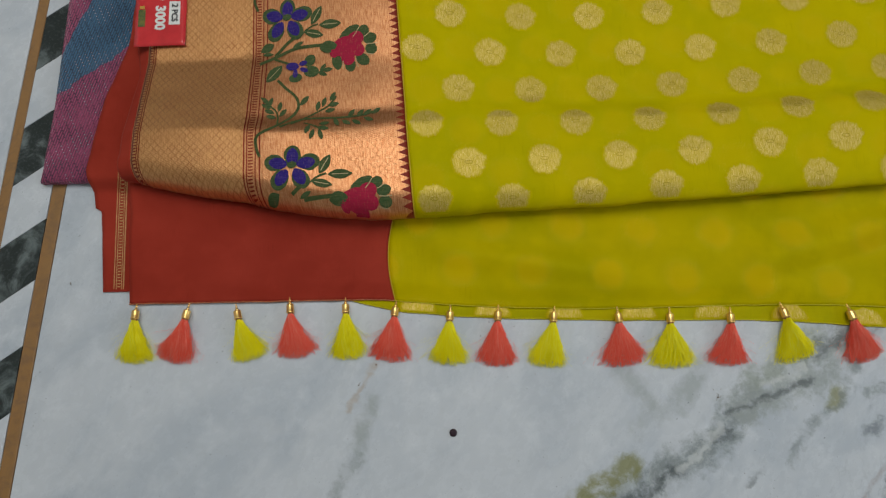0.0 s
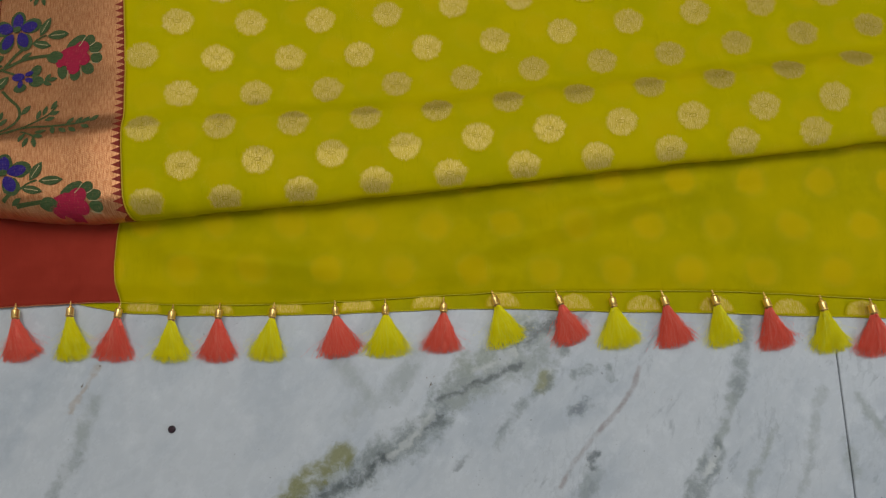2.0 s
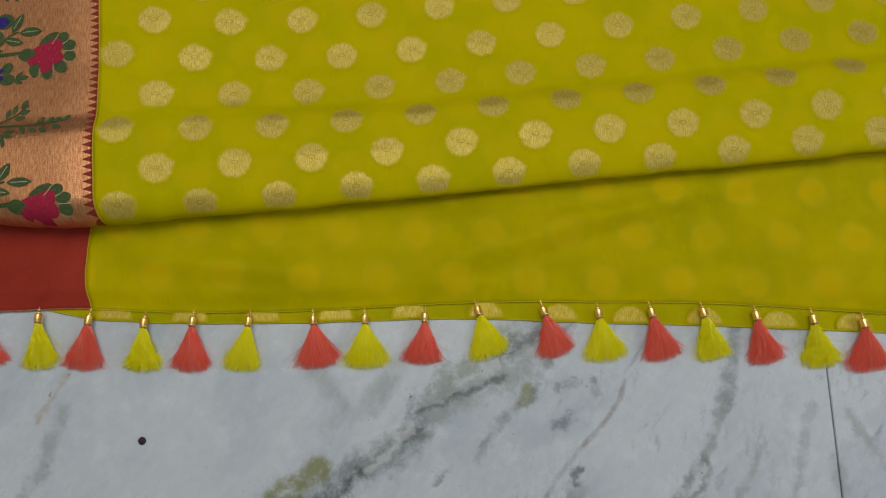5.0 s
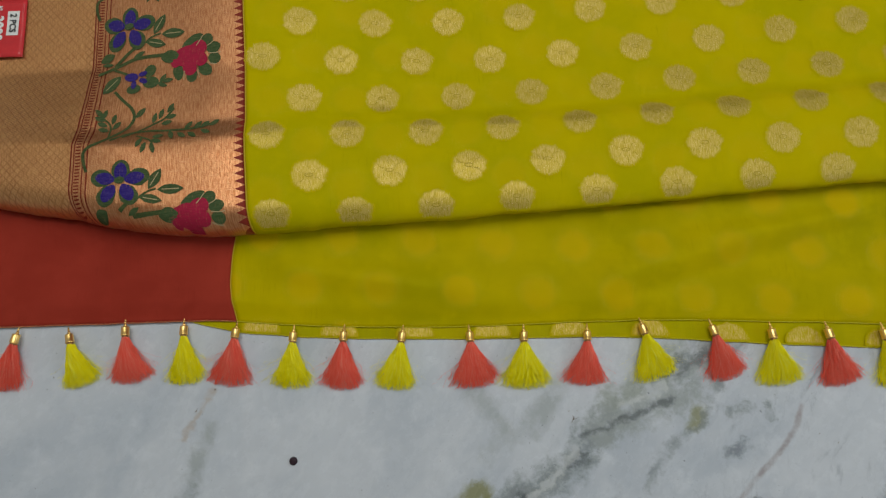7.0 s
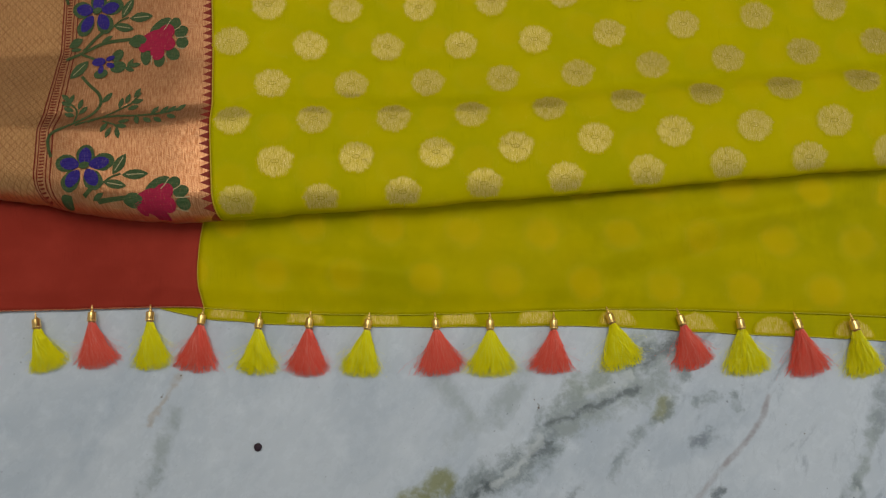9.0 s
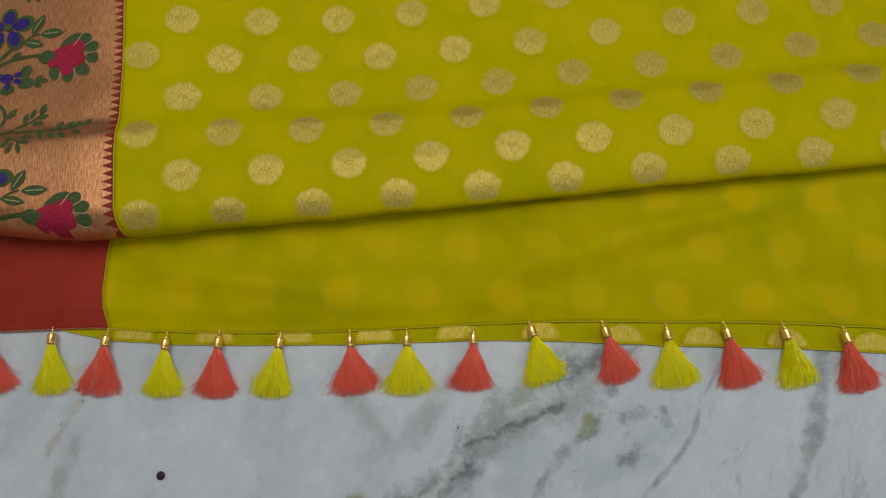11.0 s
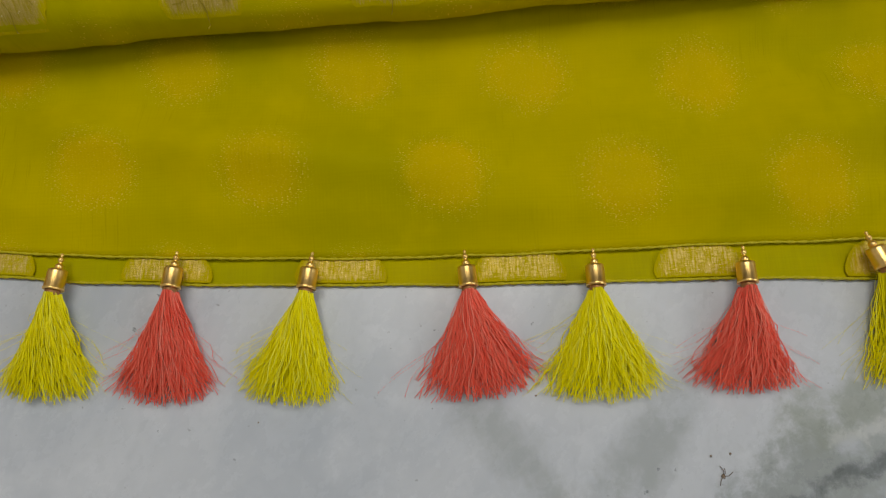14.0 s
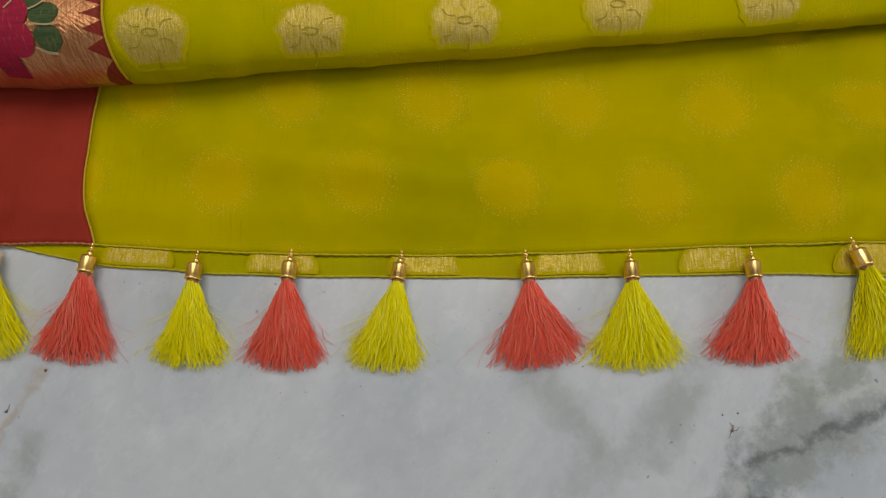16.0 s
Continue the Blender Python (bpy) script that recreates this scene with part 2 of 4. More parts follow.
def silk(name, base, shade, rough=0.55, sheen=0.25, tint=(1, 1, 1), motifs=None):
    M = Mat(name)
    p = M.coord()
    slub, slub2 = weave(M, p)
    big = M.noise(p, 9, 4, 0.6)
    c = M.mix(M.step(big, 0.30, 0.66), base, shade)
    c = M.mix(M.step(M.noise(p, 30, 4, 0.6), 0.45, 0.70) * 0.4, c, tuple(min(1, v * 1.10) for v in base))
    c = M.mix(M.step(slub, 0.40, 0.75) * 0.09, c, tuple(v * 0.74 for v in shade))
    c = M.mix(M.step(slub2, 0.5, 0.8) * 0.08, c, tuple(min(1, v * 1.25) for v in base))
    reed = M.noise(M.join(M.split(p)[0] * 60.0, M.split(p)[1] * 1.5), 30, 2)
    c = M.mix(M.step(reed, 0.56, 0.70) * M.step(M.noise(p, 24, 2), 0.48, 0.62) * 0.28, c, tuple(v * 0.6 for v in shade))
    if motifs:
        # the back of the woven motifs glows faintly through the thin cloth
        x, y, z = M.split(p)
        colour, pitch, x0, y0, lift, strength = motifs
        wob = M.vmath("SUBTRACT", M.noise(p, 60, 3, out=1), (0.5, 0.5, 0.5))
        wx, wy, _ = M.split(wob)
        v = y + x * lift - y0 + wy * 0.008
        row = M.math("FLOOR", v / 0.046 + 0.5)
        dv = v - row * 0.046
        u = (x - x0 + wx * 0.008) / pitch + row * 0.5
        du = ((u + 0.5).fract() - 0.5) * pitch
        d = M.math("SQRT", du * du + dv * dv * 1.15)
        patchy = M.step(M.noise(p, 16, 3), 0.35, 0.6, 0.6, 1.0)
        c = M.mix(M.step(d + (M.noise(M.join(x, y * 0.3), 260, 3) - 0.5) * 0.006, 0.0105, 0.0185, strength, 0.0) * patchy, c, colour)
        # gold glints over the motifs, painted into the base colour
        rim = M.step((d - 0.0155).abs(), 0.001, 0.008, 1.0, 0.35)
        glint = M.step(M.noise(M.join(x, y * 4.0), 900, 1), 0.62, 0.72) * rim * M.step(d, 0.018, 0.024, 1.0, 0.15) * (1.0 if strength > 0.5 else 0.6)
        c = M.mix(glint * 0.8, c, (0.90, 0.66, 0.12))
    M.set(base=c, rough=rough, sheen=sheen, srough=0.4, stint=tint, spec=0.015)
    return M.m


GREEN, GREEN_D = (0.545, 0.44, 0.0), (0.455, 0.40, 0.0)
m_floor = marble("marble_white")
m_floor_plain = marble("marble_white_plain", veins=False)
m_black = stone("marble_dark_green", (0.018, 0.025, 0.024), (0.16, 0.19, 0.19), 34, 0.3)
m_strip = stone("brown_strip", (0.30, 0.155, 0.05), (0.22, 0.12, 0.05), 60, 0.5)
m_grout = stone("grout", (0.10, 0.095, 0.09), (0.2, 0.19, 0.18), 300, 0.9)
m_green = silk("green_silk", GREEN, GREEN_D, sheen=0.0, motifs=((0.60, 0.43, 0.0), 0.0725, 0.036, 0.110, -0.06, 0.4))
m_green_low = silk("green_silk_lower", (0.53, 0.415, 0.0), (0.405, 0.35, 0.0), sheen=0.0, motifs=((0.63, 0.43, 0.0), 0.0717, 0.0615, 0.0372, 0.062, 0.68))
m_red = silk("red_silk", (0.36, 0.042, 0.025), (0.29, 0.031, 0.018), rough=0.5, sheen=0.12, tint=(1, 0.4, 0.3))


def zari(name, base, shade, rough=0.42, metal=0.75, ground=None, sparse=False):
    """Metallic thread weave: fine ribs and glints; with a ground colour, the rim frays into the cloth."""
    M = Mat(name)
    p = M.coord()
    x, y, z = M.split(p)
    rib = M.noise(M.join(x * 7.0, y * 0.9), 170, 4, 0.7)
    rib2 = M.noise(M.join(x * 1.2, y * 9.0), 260, 3, 0.7)
    tone = M.noise(p, 130, 3)
    c = M.mix(M.step(rib, 0.36, 0.66), shade, base)
    c = M.mix(M.step(rib2, 0.55, 0.72) * 0.5, c, tuple(min(1, v * 1.3) for v in base))
    c = M.mix(M.step(tone, 0.45, 0.7) * 0.35, c, shade)
    # sparkle of the metal thread, painted in as bright specks
    spark = M.step(M.noise(M.join(x * 1.0, y * 2.5), 700, 1), 0.68, 0.75)
    c = M.mix(spark * 0.7, c, (0.95, 0.84, 0.50))
    if ground:
        r, _, _ = M.split(M.coord("UV"))
        fray = M.noise(M.join(x * 2.8, y * 0.6), 520, 3, 0.75)
        worn = M.step(rib * 0.7 + rib2 * 1.3 + tone * 0.6, 1.05, 1.42) if sparse else M.step(rib, 0.1, 0.2)
        mask = M.step(1.0 - r + (fray - 0.5) * 0.6, 0.04, 0.26) * worn
        M.set(base=M.mix(mask, ground, c), rough=M.step(mask, 0.0, 1.0, 0.6, rough), metal=mask * metal, spec=0.03)
    else:
        M.set(base=c, rough=rough, metal=metal)
    M.bump(rib + rib2 * 0.7, 0.0004, 0.6)
    return M.m


m_gold = zari("gold_zari", (0.64, 0.48, 0.14), (0.50, 0.37, 0.03), 0.42, 0.40, ground=(0.53, 0.425, 0.0))
m_gold_line = zari("gold_line", (0.44, 0.32, 0.015), (0.38, 0.29, 0.0), 0.6, 0.2)
m_copper_line = zari("copper_line", (0.66, 0.36, 0.15), (0.45, 0.19, 0.07), 0.45, 0.4)
m_block = zari("gold_block", (0.66, 0.49, 0.16), (0.50, 0.36, 0.01), 0.36, 0.5, ground=(0.50, 0.40, 0.0), sparse=True)


def panel_material():
    """The broad zari border: scale lattice, red-lined stripes, copper ground, and the row of red points along the seam."""
    M = Mat("zari_border")
    uv = M.coord("UV")
    u, v, _ = M.split(uv)
    rib = M.noise(M.join(u * 6.0, v * 0.7), 160, 3, 0.7)
    rib2 = M.noise(M.join(u * 0.6, v * 7.0), 160, 3, 0.7)
    twill = ((u * 0.6 + v) * 2900.0).sin()
    copper = M.mix(M.step(rib, 0.35, 0.68), (0.48, 0.18, 0.07), (0.69, 0.35, 0.165))
    copper = M.mix(M.step(rib2, 0.56, 0.74) * 0.5, copper, (0.80, 0.55, 0.32))
    # scale lattice on the outer band
    a, b = ((u + 0.5) / 0.0066).fract() - 0.5, ((v + 0.5) / 0.0074).fract() - 0.5
    diamond = (a.abs() + b.abs() - 0.5).abs()
    eye = (a.abs() + b.abs())
    eye2 = 1.0 - eye
    ring = M.step(diamond, 0.02, 0.09, 1.0, 0.0)
    dot = M.step((eye.min(eye2) - 0.20).abs(), 0.02, 0.08, 1.0, 0.0)
    wear = M.step(M.noise(uv, 60, 4, 0.6), 0.35, 0.65, 0.35, 1.0)
    lattice = M.mix(ring * wear * 0.6, M.mix(M.step(rib, 0.3, 0.7), (0.55, 0.24, 0.085), (0.74, 0.40, 0.165)), (0.30, 0.085, 0.03))
    lattice = M.mix(dot * wear * 0.30, lattice, (0.80, 0.55, 0.27))
    c = M.mix(u.lt(-0.1415), copper, lattice)

    def band(c, lo, hi, colour, f=1.0):
        return M.mix(u.gt(lo) * u.lt(hi) * f, c, colour)

    redc = (0.24, 0.03, 0.018)
    bead = M.step((v * 2100.0).sin(), -0.5, 0.1)
    for lo in (-0.1425, -0.1285):
        c = band(c, lo, lo + 0.0012, redc)
    for lo in (-0.1398, -0.1322):
        c = band(c, lo, lo + 0.0010, redc)
    c = band(c, -0.1382, -0.1338, redc, 1.0 - bead)
    for lo in (-0.2440, -0.2395, -0.2375):
        c = band(c, lo, lo + 0.0010, redc)
    c = band(c, -0.2428, -0.2398, redc, 1.0 - bead)
    tri = ((v / 0.0072).fract() - 0.5).abs() * 2.0
    edge = M.step(u + tri * 0.0085, -0.0008, 0.0)
    c = M.mix(edge, c, redc)
    metal = M.step(edge, 0.0, 1.0, 0.78, 0.0)
    M.set(base=c, rough=0.37, metal=metal, spec=0.1)
    M.bump(rib + rib2 * 0.6 + twill * 0.15 + ring * -0.5, 0.0004, 0.5)
    return M.m


m_panel = panel_material()


def thread_cloth(name, base, shade):
    """Coloured silk weft of the woven flowers."""
    M = Mat(name)
    p = M.coord()
    x, y, z = M.split(p)
    n = M.noise(M.join(x * 0.7, y * 5.0), 170, 3, 0.7)
    fleck = M.step(M.noise(M.join(x * 5.0, y * 0.8), 190, 2, 0.7), 0.56, 0.72)
    c = M.mix(fleck * 0.3, M.mix(M.step(n, 0.35, 0.7), base, shade), (0.42, 0.23, 0.10))
    M.set(base=c, rough=0.7, spec=0.08)
    M.bump(n, 0.0004, 0.6)
    return M.m


m_leaf = thread_cloth("woven_leaf_green", (0.045, 0.08, 0.028), (0.085, 0.118, 0.05))
m_stem = thread_cloth("woven_stem_olive", (0.045, 0.075, 0.025), (0.085, 0.105, 0.04))
m_blue = thread_cloth("woven_blue", (0.028, 0.016, 0.15), (0.05, 0.032, 0.21))
m_rose = thread_cloth("woven_rose", (0.40, 0.018, 0.055), (0.30, 0.018, 0.045))
m_pale = thread_cloth("woven_vein", (0.45, 0.36, 0.19), (0.55, 0.42, 0.24))


def sheer():
    M = Mat("sheer_green")
    p = M.coord()
    slub, slub2 = weave(M, p)
    c = M.mix(M.step(M.noise(p, 25, 3), 0.35, 0.65), (0.51, 0.43, 0.0), (0.43, 0.39, 0.0))
    M.set(base=c, rough=0.6, spec=0.02, alpha=M.step(slub + slub2, 0.7, 1.3, 0.90, 0.98))
    return M.m


m_sheer = sheer()


def plain(name, base, shade, scale=120.0, rough=0.5, metal=0.0, dist=0.0002):
    M = Mat(name)
    p = M.coord()
    n = M.noise(p, scale, 4, 0.6)
    M.set(base=M.mix(M.step(n, 0.35, 0.7), base, shade), rough=M.step(n, 0.2, 0.8, rough * 0.8, rough * 1.2), metal=metal)
    M.bump(n, dist, 0.3)
    return M.m


def strands(name, base, shade, light):
    M = Mat(name)
    r = M.island()
    p = M.coord()
    c = M.mix(M.step(r, 0.0, 0.6), shade, base)
    c = M.mix(M.step(r, 0.7, 1.0) * 0.8, c, light)
    c = M.mix(M.step(M.noise(p, 700, 2), 0.5, 0.75) * 0.35, c, shade)
    M.set(base=c, rough=0.45, spec=0.2)
    return M.m


m_yellow = strands("yellow_thread", (1.0, 0.90, 0.0), (0.94, 0.82, 0.0), (1.0, 0.98, 0.12))
m_coral = strands("coral_thread", (1.0, 0.175, 0.11), (0.97, 0.11, 0.065), (1.0, 0.31, 0.23))
m_cap = plain("polished_gold", (1.0, 0.68, 0.24), (0.98, 0.63, 0.20), 260, 0.32, 1.0, 0.00004)
m_collar = plain("copper_collar", (0.42, 0.20, 0.07), (0.30, 0.14, 0.05), 300, 0.45, 0.6)
m_piping = plain("yellow_piping", (0.58, 0.38, 0.01), (0.46, 0.33, 0.0), 900, 0.7)
m_edge = plain("overlock_thread", (0.58, 0.49, 0.0), (0.42, 0.38, 0.0), 1200, 0.7)
m_rededge = plain("red_overlock", (0.55, 0.20, 0.08), (0.24, 0.03, 0.015), 900, 0.7)
m_wall = plain("wall_paint", (0.72, 0.71, 0.68), (0.66, 0.65, 0.62), 6, 0.8)
m_reflected_dark = plain("reflected_dark", (0.055, 0.043, 0.033), (0.045, 0.036, 0.03), 6, 0.8)
m_seed = plain("dark_plum_felt", (0.028, 0.006, 0.016), (0.016, 0.004, 0.010), 500, 0.7)
m_speck = plain("brown_debris", (0.24, 0.18, 0.13), (0.14, 0.10, 0.07), 900, 0.8)


def mat_material():
    """Plastic rush mat in diagonal bands of blue and magenta with slanting ribs, dark gaps and painted pale glints."""
    M = Mat("mat_weave")
    p = M.coord()
    x, y, z = M.split(p)
    wob = (M.noise(p, 40, 3) - 0.5) * 0.02
    # two band edges, running up to the right
    up = y - x * 2.35 - 1.076 + wob
    low = y - x * 0.74 - 0.476 + wob
    blue = M.mix(M.noise(p, 300, 3), (0.035, 0.12, 0.23), (0.075, 0.20, 0.33))
    pink = M.mix(M.noise(p, 300, 3), (0.33, 0.045, 0.12), (0.47, 0.09, 0.20))
    c = M.mix(up.lt(0.0) * low.gt(0.0), pink, blue)
    # slanting rush stalks, tied in short stitches that step from stalk to stalk
    s = x * 0.960 - y * 0.28
    t = x * 0.28 + y * 0.960
    col = s / 0.0026 + (M.noise(p, 90, 2) - 0.5) * 0.5
    half = M.math("FLOOR", col) * 0.31
    rib = ((col.fract() - 0.5) * 2.0).abs()
    dash = ((t / 0.0095 + half).fract() - 0.5).abs() * 2.0
    gap = M.step(rib, 0.45, 0.85).max(M.step(dash, 0.72, 0.92) * 0.8)
    c = M.mix(gap * M.step(M.noise(p, 45, 2), 0.3, 0.6, 0.45, 0.9), c, (0.012, 0.014, 0.035))
    # shiny stitch ends: pale glints put into the colour
    glint = M.step(dash, 0.82, 0.97) * M.step(rib, 0.3, 0.7, 1.0, 0.0) * M.step(M.noise(p, 60, 3), 0.46, 0.60)
    c = M.mix(glint * 0.75, c, (0.70, 0.60, 0.70))
    c = M.mix(M.step(M.noise(M.join(s * 9.0, t * 0.9), 60, 3), 0.50, 0.68) * 0.4, c, M.vmath("SCALE", c, scale=0.5))
    M.set(base=c, rough=0.4, spec=0.5)
    M.bump((1.0 - rib) * (1.0 - M.step(dash, 0.8, 1.0)), 0.0015, 0.8)
    return M.m


m_mat = mat_material()
m_tag = plain("red_card", (0.66, 0.045, 0.05), (0.56, 0.035, 0.04), 40, 0.14)
m_white = plain("white_paper", (0.80, 0.79, 0.76), (0.74, 0.73, 0.70), 60, 0.5)
m_ink = plain("dark_ink", (0.03, 0.03, 0.035), (0.02, 0.02, 0.02), 60, 0.6)
m_logo = plain("green_print", (0.06, 0.10, 0.03), (0.20, 0.17, 0.03), 250, 0.35)
m_gold_print = plain("gold_print", (0.62, 0.36, 0.05), (0.5, 0.3, 0.05), 250, 0.35)


# ---- mesh helpers ----
def mesh_of(name, verts, faces, material, smooth=True, uvs=None):
    me = bpy.data.meshes.new(name)
    me.from_pydata(verts, [], faces)
    if smooth:
        me.polygons.foreach_set("use_smooth", [True] * len(me.polygons))
    if uvs is not None:
        layer = me.uv_layers.new(name="UVMap")
        idx = np.zeros(len(me.loops), dtype=np.int32)
        me.loops.foreach_get("vertex_index", idx)
        layer.data.foreach_set("uv", np.asarray(uvs, dtype=np.float32)[idx].ravel())
    me.materials.append(material)
    me.update()
    return me


def part_me(name, me, parent, label=""):
    ob = new(name, me)
    ob.parent = parent
    return tagged(ob, label=label)


def part(name, bm, material, parent, label=""):
    me = bpy.data.meshes.new(name)
    bm.to_mesh(me)
    bm.free()
    me.materials.append(material)
    return part_me(name, me, parent, label)


def empty(name, at=(0, 0, 0)):
    ob = new(name)
    ob.location = at
    ob.empty_display_size = 0.02
    return ob


def lerp_table(x, table):
    xs, ys = zip(*table)
    return float(np.interp(x, xs, ys))


def soft_table(x, table, r=0.02):
    """A broken line with its corners eased."""
    return sum(lerp_table(x + k * r, table) for k in (-1, -0.5, 0, 0.5, 1)) / 5


def smooth01(t):
    t = min(max(t, 0.0), 1.0)
    return t * t * (3 - 2 * t)


def grid_faces(n, m):
    return [(i * m + j, (i + 1) * m + j, (i + 1) * m + j + 1, i * m + j + 1) for i in range(n - 1) for j in range(m - 1)]


def slab(name, poly, z0, z1, material, parent, bevel=0.0008, label=""):
    """A flat piece with the given outline and eased upper edges."""
    n = len(poly)
    cx, cy = sum(p[0] for p in poly) / n, sum(p[1] for p in poly) / n
    inner = []
    for i in range(n):
        a, b, c = Vector(poly[i - 1]), Vector(poly[i]), Vector(poly[(i + 1) % n])
        d = ((a - b).normalized() + (c - b).normalized())
        d = d.normalized() * bevel * 1.3 if d.length > 1e-6 else (Vector((cx, cy)) - b).normalized() * bevel
        inner.append(b + d)
    verts = [(*p, z0) for p in poly] + [(*p, z1 - bevel) for p in poly] + [(p.x, p.y, z1) for p in inner]
    faces = [tuple(range(2 * n, 3 * n))]
    for k in (0, 1):
        faces += [(k * n + i, k * n + (i + 1) % n, (k + 1) * n + (i + 1) % n, (k + 1) * n + i) for i in range(n)]
    return part_me(name, mesh_of(name, verts, faces, material, smooth=False), parent, label)


def tube(points, radius, sides=6):
    """Vertices and faces of a tube along points."""
    verts, faces = [], []
    pts = [Vector(p) for p in points]
    for i, p in enumerate(pts):
        d = (pts[min(i + 1, len(pts) - 1)] - pts[max(i - 1, 0)]).normalized()
        a = d.cross(Vector((0, 0, 1)))
        a = a.normalized() if a.length > 1e-4 else Vector((1, 0, 0))
        b = a.cross(d)
        r = radius(i / (len(pts) - 1)) if callable(radius) else radius
        for k in range(sides):
            w = 2 * math.pi * k / sides
            verts.append(tuple(p + (a * math.cos(w) + b * math.sin(w)) * r))
    for i in range(len(pts) - 1):
        for k in range(sides):
            j = (k + 1) % sides
            faces.append((i * sides + k, i * sides + j, (i + 1) * sides + j, (i + 1) * sides + k))
    return verts, faces


# ---- the room that closes the place ----
def box_part(name, lo, hi, material, parent=None, label=""):
    bm = bmesh.new()
    bmesh.ops.create_cube(bm, size=1)
    for v in bm.verts:
        v.co = [lo[k] + (v.co[k] + 0.5) * (hi[k] - lo[k]) for k in range(3)]
    return part(name, bm, material, parent, label)


def wall_with_opening(name, axis, at, a0, a1, o0, o1, sill, head, thick, label):
    """A wall of four pieces round an opening, as one mesh."""
    bm = bmesh.new()
    for lo, hi in (((a0, 0), (o0, 2.7)), ((o1, 0), (a1, 2.7)), ((o0, 0), (o1, sill)), ((o0, head), (o1, 2.7))):
        made = bmesh.ops.create_cube(bm, size=1)["verts"]
        for v in made:
            along, up = lo[0] + (v.co.x + 0.5) * (hi[0] - lo[0]), lo[1] + (v.co.z + 0.5) * (hi[1] - lo[1])
            off = at + (v.co.y + 0.5) * thick
            v.co = (along, off, up) if axis == "y" else (off, along, up)
    ob = part(name, bm, m_wall, None, "")
    tagged(ob, label, "wall", kind="structure")


# the window opening is unseen, added behind the side fill lamp
wall_with_opening("wall_east", "x", 2.8, -2.3, 2.3, -1.0, 0.6, 0.8, 2.3, 0.2, "plain off-white painted wall with an added, unseen window opening")
# the north wall is an unseen dark reflector, added so sloping zari turns dark
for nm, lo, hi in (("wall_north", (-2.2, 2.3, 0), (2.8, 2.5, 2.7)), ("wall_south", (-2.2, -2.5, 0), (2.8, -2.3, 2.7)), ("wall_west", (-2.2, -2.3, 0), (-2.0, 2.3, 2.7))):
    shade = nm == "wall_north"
    tagged(box_part(nm, lo, hi, m_reflected_dark if shade else m_wall), "unseen dark brown wall, added to darken reflections" if shade else "plain off-white painted wall", "wall", kind="structure")
tagged(box_part("ceiling", (-2.2, -2.5, 2.7), (3.0, 2.5, 2.85), m_wall), "plain off-white painted ceiling", "ceiling", kind="structure")

# ---- floor: marble slabs, inlaid border band, brown strips ----
floor = tagged(empty("floor"), "polished white marble floor with grey veins and an inlaid dark border band", "floor", kind="structure")
part_me("screed", mesh_of("screed", [(-2.2, -2.5, -0.006), (3, -2.5, -0.006), (3, 2.5, -0.006), (-2.2, 2.5, -0.006)], [(0, 1, 2, 3)], m_grout, False), floor)


def joint_x(y):
    return 0.696 + 0.055 * (y + 0.085)


def strip_x(y, k):
    """Edges of the border band at y: 0, 1 outer brown strip; 2, 3 inner brown strip."""
    return (-0.4045, -0.393, -0.352, -0.338)[k] + 0.078 * (y - 0.06)


def quad(k0, k1, y0, y1, gap=0.0003):
    return [(strip_x(y0, k0) + gap, y0), (strip_x(y0, k1) - gap, y0), (strip_x(y1, k1) - gap, y1), (strip_x(y1, k0) + gap, y1)]


Y0, Y1 = -2.5, 2.5
slab("marble_slab", [(strip_x(Y0, 3) + 0.0003, Y0), (joint_x(Y0) - 0.0006, Y0), (joint_x(Y1) - 0.0006, Y1), (strip_x(Y1, 3) + 0.0003, Y1)], -0.006, 0, m_floor, floor)
slab("marble_slab", [(joint_x(Y0) + 0.0006, Y0), (3, Y0), (3, Y1), (joint_x(Y1) + 0.0006, Y1)], -0.006, 0, m_floor, floor)
slab("marble_slab", [(-2.2, Y0), (strip_x(Y0, 0) - 0.0003, Y0), (strip_x(Y1, 0) - 0.0003, Y1), (-2.2, Y1)], -0.006, 0, m_floor_plain, floor)
slab("brown_strip", quad(0, 1, Y0, Y1), -0.006, 0.0002, m_strip, floor)
slab("brown_strip", quad(2, 3, Y0, Y1), -0.006, 0.0002, m_strip, floor)
PITCH, RISE = 0.1265, 0.030
for k in range(-17, 16):
    y = 0.095 + k * PITCH
    for m, (lo, hi) in ((m_black, (-0.062, 0.0)), (m_floor_plain, (-PITCH, -0.062))):
        g = 0.0002
        poly = [(strip_x(y + lo - RISE, 1) + g, y + lo - RISE + g), (strip_x(y + lo, 2) - g, y + lo + g), (strip_x(y + hi, 2) - g, y + hi - g), (strip_x(y + hi - RISE, 1) + g, y + hi - RISE - g)]
        slab("border_tile", poly, -0.006, 0.0, m, floor, 0.0003)

# ---- lie of the cloth ----
FOLD = [(-0.30, 0.134), (-0.251, 0.124), (-0.202, 0.111), (-0.141, 0.101), (-0.108, 0.092), (-0.075, 0.086), (-0.031, 0.081), (0.021, 0.0805), (0.06, 0.083), (0.1, 0.086),
        (0.15, 0.0865), (0.2, 0.089), (0.25, 0.0915), (0.3, 0.0938), (0.35, 0.0965), (0.4, 0.0990), (0.5, 0.106), (0.62, 0.111), (0.736, 0.1175), (0.835, 0.125), (1.1, 0.137)]
